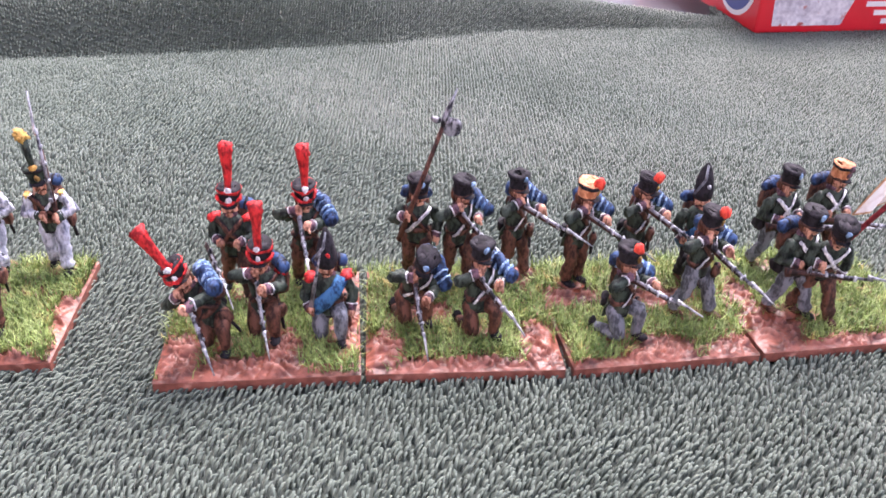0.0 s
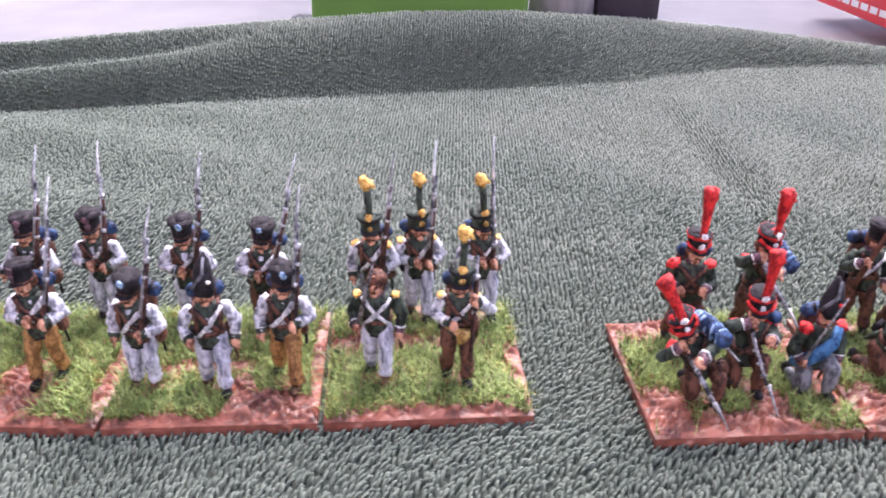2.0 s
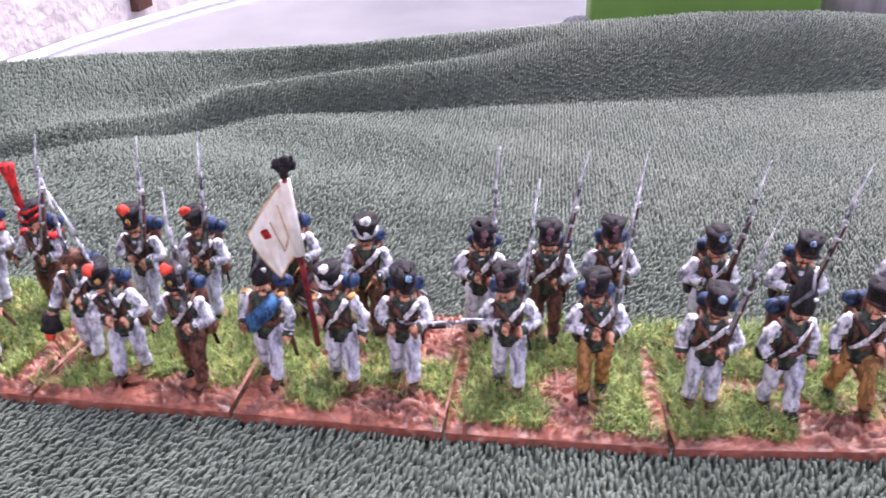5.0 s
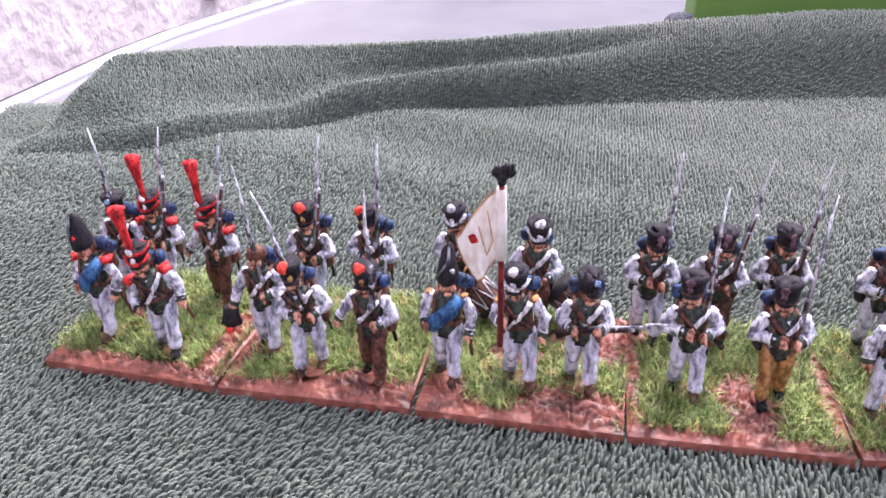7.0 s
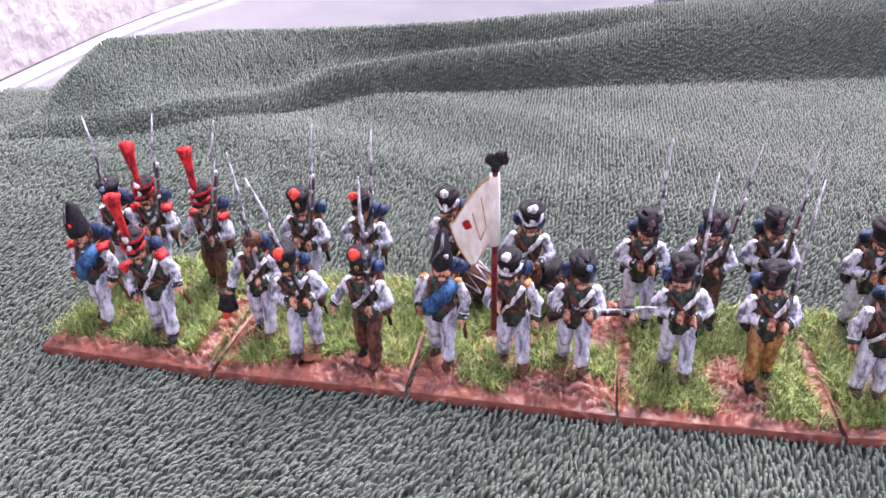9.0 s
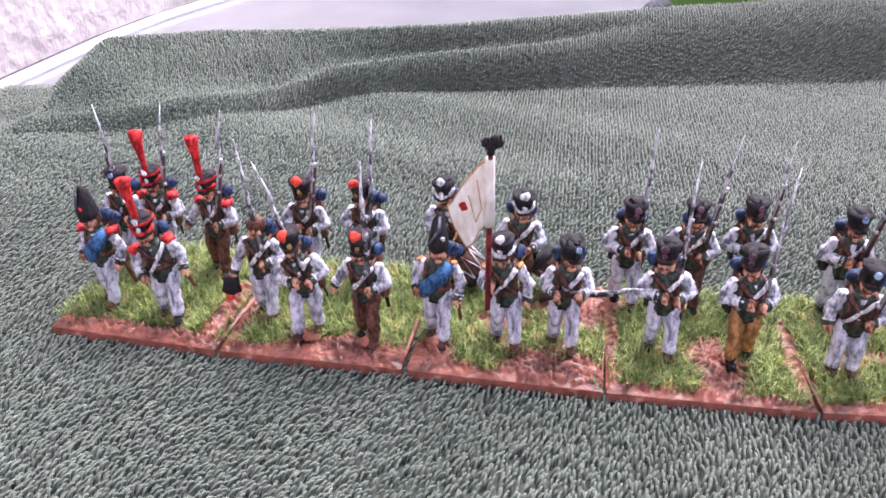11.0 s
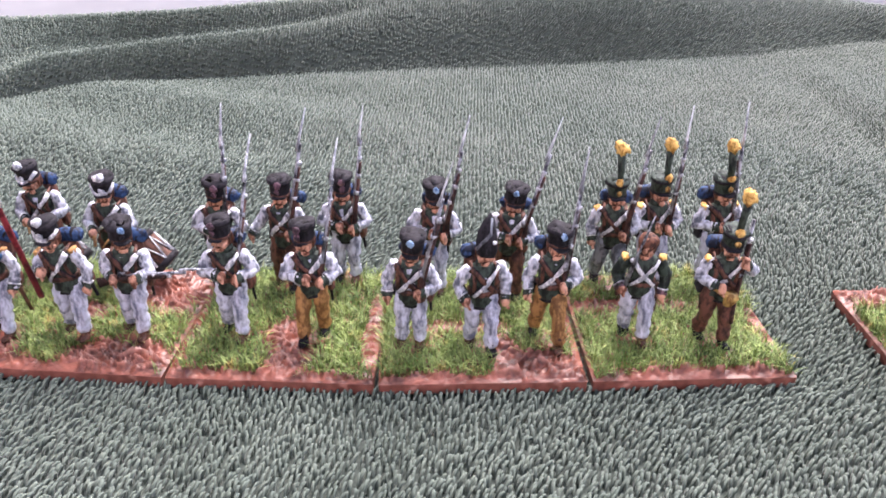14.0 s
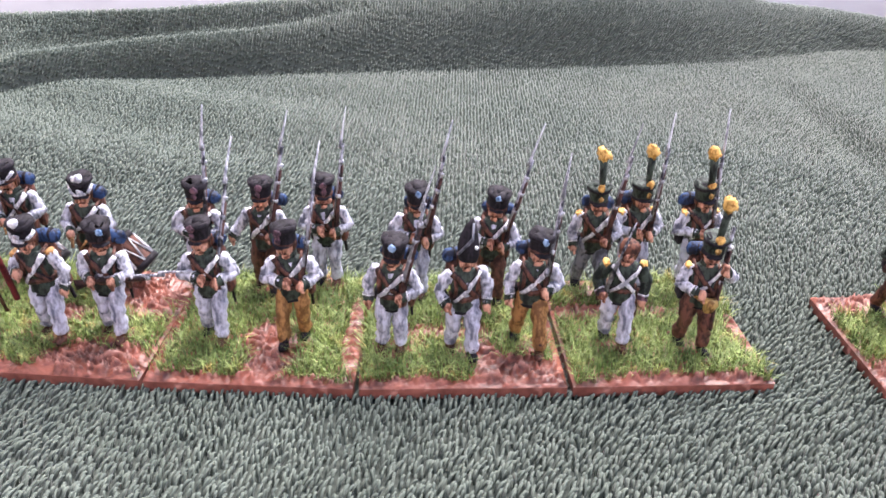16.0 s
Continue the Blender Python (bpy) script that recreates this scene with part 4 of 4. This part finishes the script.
figure(-0.0031, 0.1337, 10, "officer", ("bicorne", "red"), legs="grey", gun=(.15, -.2, 1), sash=True, belts=None, shoulders="red", crouch=True, label="painted model officer in dark green with a blue sash", seed=75, **G)
# second stand
figure(0.0183, 0.1611, 0, "halberd", BLK, legs="brown", gun=(.34, .05, 1), label="painted model soldier in dark green raising a halberd", seed=81, **G)
figure(0.0294, 0.1605, 32, "aim", BLK, legs="brown", gun=(.0, -1, -.30), label="painted model soldier in dark green aiming his musket", seed=82, pack="stripes", **G)
figure(0.0454, 0.1637, 48, "aim", BLK, legs="brown", gun=(.0, -1, -.22), label="painted model soldier in dark green aiming his musket", seed=83, pack="stripes", **G)
figure(0.0171, 0.1412, 26, "kneel", BLK, legs="brown", gun=(.0, -1, -.35), lean=6, label="kneeling painted model soldier with a striped blue roll", seed=84, bow=22, pack="stripes", **G)
figure(0.0342, 0.1362, 30, "kneel", BLK, legs="brown", gun=(.0, -1, -.35), label="kneeling painted model soldier aiming his musket", seed=85, pack="stripes", **G)
# third stand
figure(0.0623, 0.1602, 42, "aim", ("cover", "pompom"), legs="brown", gun=(.0, -1, -.2), label="painted model soldier in tan covered shako aiming a musket", seed=91, step=0, pack="stripes", **G)
figure(0.0790, 0.1637, 44, "aim", POM, legs="green", gun=(.0, -1, -.2), label="painted model soldier with red pompom aiming a musket", seed=92, pack="stripes", **G)
figure(0.0962, 0.1616, 10, "officer", ("bicorne", "white"), legs="black", gun=None, sash=True, belts=None, label="painted model officer in bicorne with a bright blue sash", seed=93, **G)
figure(0.0704, 0.1355, 46, "kneel", POM, legs="grey", gun=(.0, -1, -.2), label="kneeling painted model soldier with red pompom and blue roll", seed=94, pack="stripes", **G)
figure(0.0920, 0.1454, 44, "aim", POM, legs="grey", gun=(.0, -1, -.28), label="painted model soldier in grey trousers aiming, red pompom", seed=95, step=3, pack="stripes", **G)
# fourth stand
figure(0.1218, 0.1707, 30, "level", BLK, legs="grey", gun=(.7, -.7, .1), label="painted model soldier in dark green advancing with levelled musket", seed=101, step=3, **G)
figure(0.1373, 0.1748, 30, "level", ("cover", "plain"), legs="brown", gun=(.7, -.7, .1), label="painted model soldier in orange covered shako", seed=102, **G)
figure(0.1185, 0.1471, 30, "level", BLK, legs="grey", gun=(.75, -.55, -.06), label="painted model soldier in grey trousers with levelled bayonet", seed=103, step=3, **G)
figure(0.1248, 0.1460, 10, "bearer", BLK, legs="brown", pack=None, label="painted model standard bearer in dark green", seed=104, step=3, bow=14, **G)


def drum(x, y, z, turn):
    root = tagged(new("toy_drum"), "small painted model drum with brown shell and white cords", "drum")
    root.matrix_basis = pose(x, y, z, -14, -48, turn) @ Matrix.Scale(1.2, 4)
    s = Shape()
    s.tube([(0, 0, -4), (0, 0, -3.2), (0, 0, 3.2), (0, 0, 4)], [3.6, 3.6, 3.6, 3.6], MAT["leather"], 16)
    part("shell", s.mesh("shell"), root)
    for e in (-3.6, 3.6):
        s = Shape()
        s.tube([(0, 0, e - .7), (0, 0, e + .7)], [3.9, 3.9], MAT["black"], 18)
        part("hoop", s.mesh("hoop"), root)
    for k in range(8):
        a = 2 * math.pi * k / 8
        b, c = a + .39, a + .78
        s = Shape()
        s.tube([(3.75 * math.cos(a), 3.75 * math.sin(a), -3), (3.75 * math.cos(b), 3.75 * math.sin(b), 3), (3.75 * math.cos(c), 3.75 * math.sin(c), -3)], [.25] * 3, MAT["white"], 5)
        part("cord", s.mesh("cord"), root, "white zigzag cord")


drum(-.2594, .1550, .0120, 10)
drum(-.2353, .1550, .0125, 10)


def flag(x, y, z, tilt, lean, turn, h, cl, label, drape):
    """h: the pole's length, cl: the cloth's size, in millimetres."""
    root = tagged(new("flag"), label, "flag")
    root.matrix_basis = pose(x, y, z, tilt, lean, turn)
    s = Shape()
    s.tube([(0, 0, 14), (0, 0, h)], [.72, .62], M_POLE, 8)
    part("pole", s.mesh("pole"), root, "dark red pole")
    s = Shape()
    s.tube([(0, 0, h - 1.45 * cl), (0, 0, h - .7 * cl), (0, 0, h - 1)], [1.15, 1.05, .95], M_FLAG, 10)
    part("sleeve", s.mesh("sleeve", .2), root, "white cloth sleeve round the pole")
    s = Shape()
    s.blob((0, 0, h + .6), (.9, .9, 1.0), MAT["black"])
    s.blob((.2, 0, h + 2.4), (1.2, 1.1, 1.7), MAT["black"], rough=.3)
    s.limb([(-.5, 0, h + 2.0), (-1.5, .3, h + 3.2), (-1.2, .2, h + 4.0)], [.8, .7, .3], MAT["black"], 6)
    s.limb([(.5, 0, h + 2.2), (1.7, .2, h + 4.0), (2.0, .2, h + 4.8)], [.8, .7, .3], MAT["black"], 6)
    s.blob((.9, -.5, h + 4.6), (1.0, .9, .9), MAT["black"], rough=.4)
    s.blob((-.5, -.2, h + 3.2), (1.5, 1.0, 1.3), MAT["black"], rough=.5)
    s.blob((1.3, 0, h + 3.0), (1.3, .9, 1.2), MAT["black"], rough=.5, seed=3)
    part("finial", s.mesh("finial"), root, "black eagle finial")
    # cloth: hung from the pole, gathered in folds, its lower corner drawn to a point
    nu, nv = 28, 30
    wave = lambda u, v: cl / 14 * (2.0 * math.sin(u * 5.6 + v * .8) * (.3 + .7 * u) + .7 * math.sin(u * 12 - v * 3) * u)
    spot = lambda u, v: (-(.6 + u * (.62 - .30 * v ** 1.4) * cl), wave(u, v), (h - 1.0 - .86 * cl * u * drape) * (1 - v) + (h - 1.5 * cl - .52 * cl * u ** 1.3) * v + .5 * math.sin(u * 9 + v * 2) * v)
    front, rear = [], []
    for i in range(nu + 1):
        for j in range(nv + 1):
            px, py, pz = spot(i / nu, j / nv)
            front.append((px, py - .15, pz))
            rear.append((px, py + .15, pz))
    s = Shape()
    s.v = front + rear
    c, e_ = s.slot(M_FLAG), s.slot(M_FLAG_EDGE)
    off = len(front)
    for i in range(nu):
        for j in range(nv):
            a = i * (nv + 1) + j
            rim = i >= nu - 1 or j == 0 or j >= nv - 1
            s.f.append((a, a + 1, a + nv + 2, a + nv + 1))
            s.f.append((off + a, off + a + nv + 1, off + a + nv + 2, off + a + 1))
            s.m += [e_ if rim else c] * 2
    part("cloth", s.mesh("cloth"), root, "white painted cloth with a gold border")
    s = Shape()
    px, py, pz = spot(.66, .32)
    s.blob((px, py - .2, pz), (.06 * cl, .25, .085 * cl), MAT["red"], .3, rot=Matrix.Rotation(-.35, 3, "Y"))
    part("emblem", s.mesh("emblem"), root, "small red painted emblem")
    s = Shape()
    pts = [spot(u, v) for u, v in ((.5, .25), (.46, .5), (.42, .78), (.3, .74), (.2, .7), (.24, .45), (.28, .2))]
    s.tube([(a, b - .2, c) for a, b, c in pts], [.13] * len(pts), M_FLAG_EDGE, 5)
    part("outline", s.mesh("outline"), root, "thin gold painted outline")


flag(-.2508, .1278, .0045, 17, .5, 4, 64, 14, "white painted model flag on a dark red pole with eagle", 1.0)
flag(.1222, .1480, .0140, 0, 36, 0, 47, 13, "white painted model flag on a slanting pole", .8)
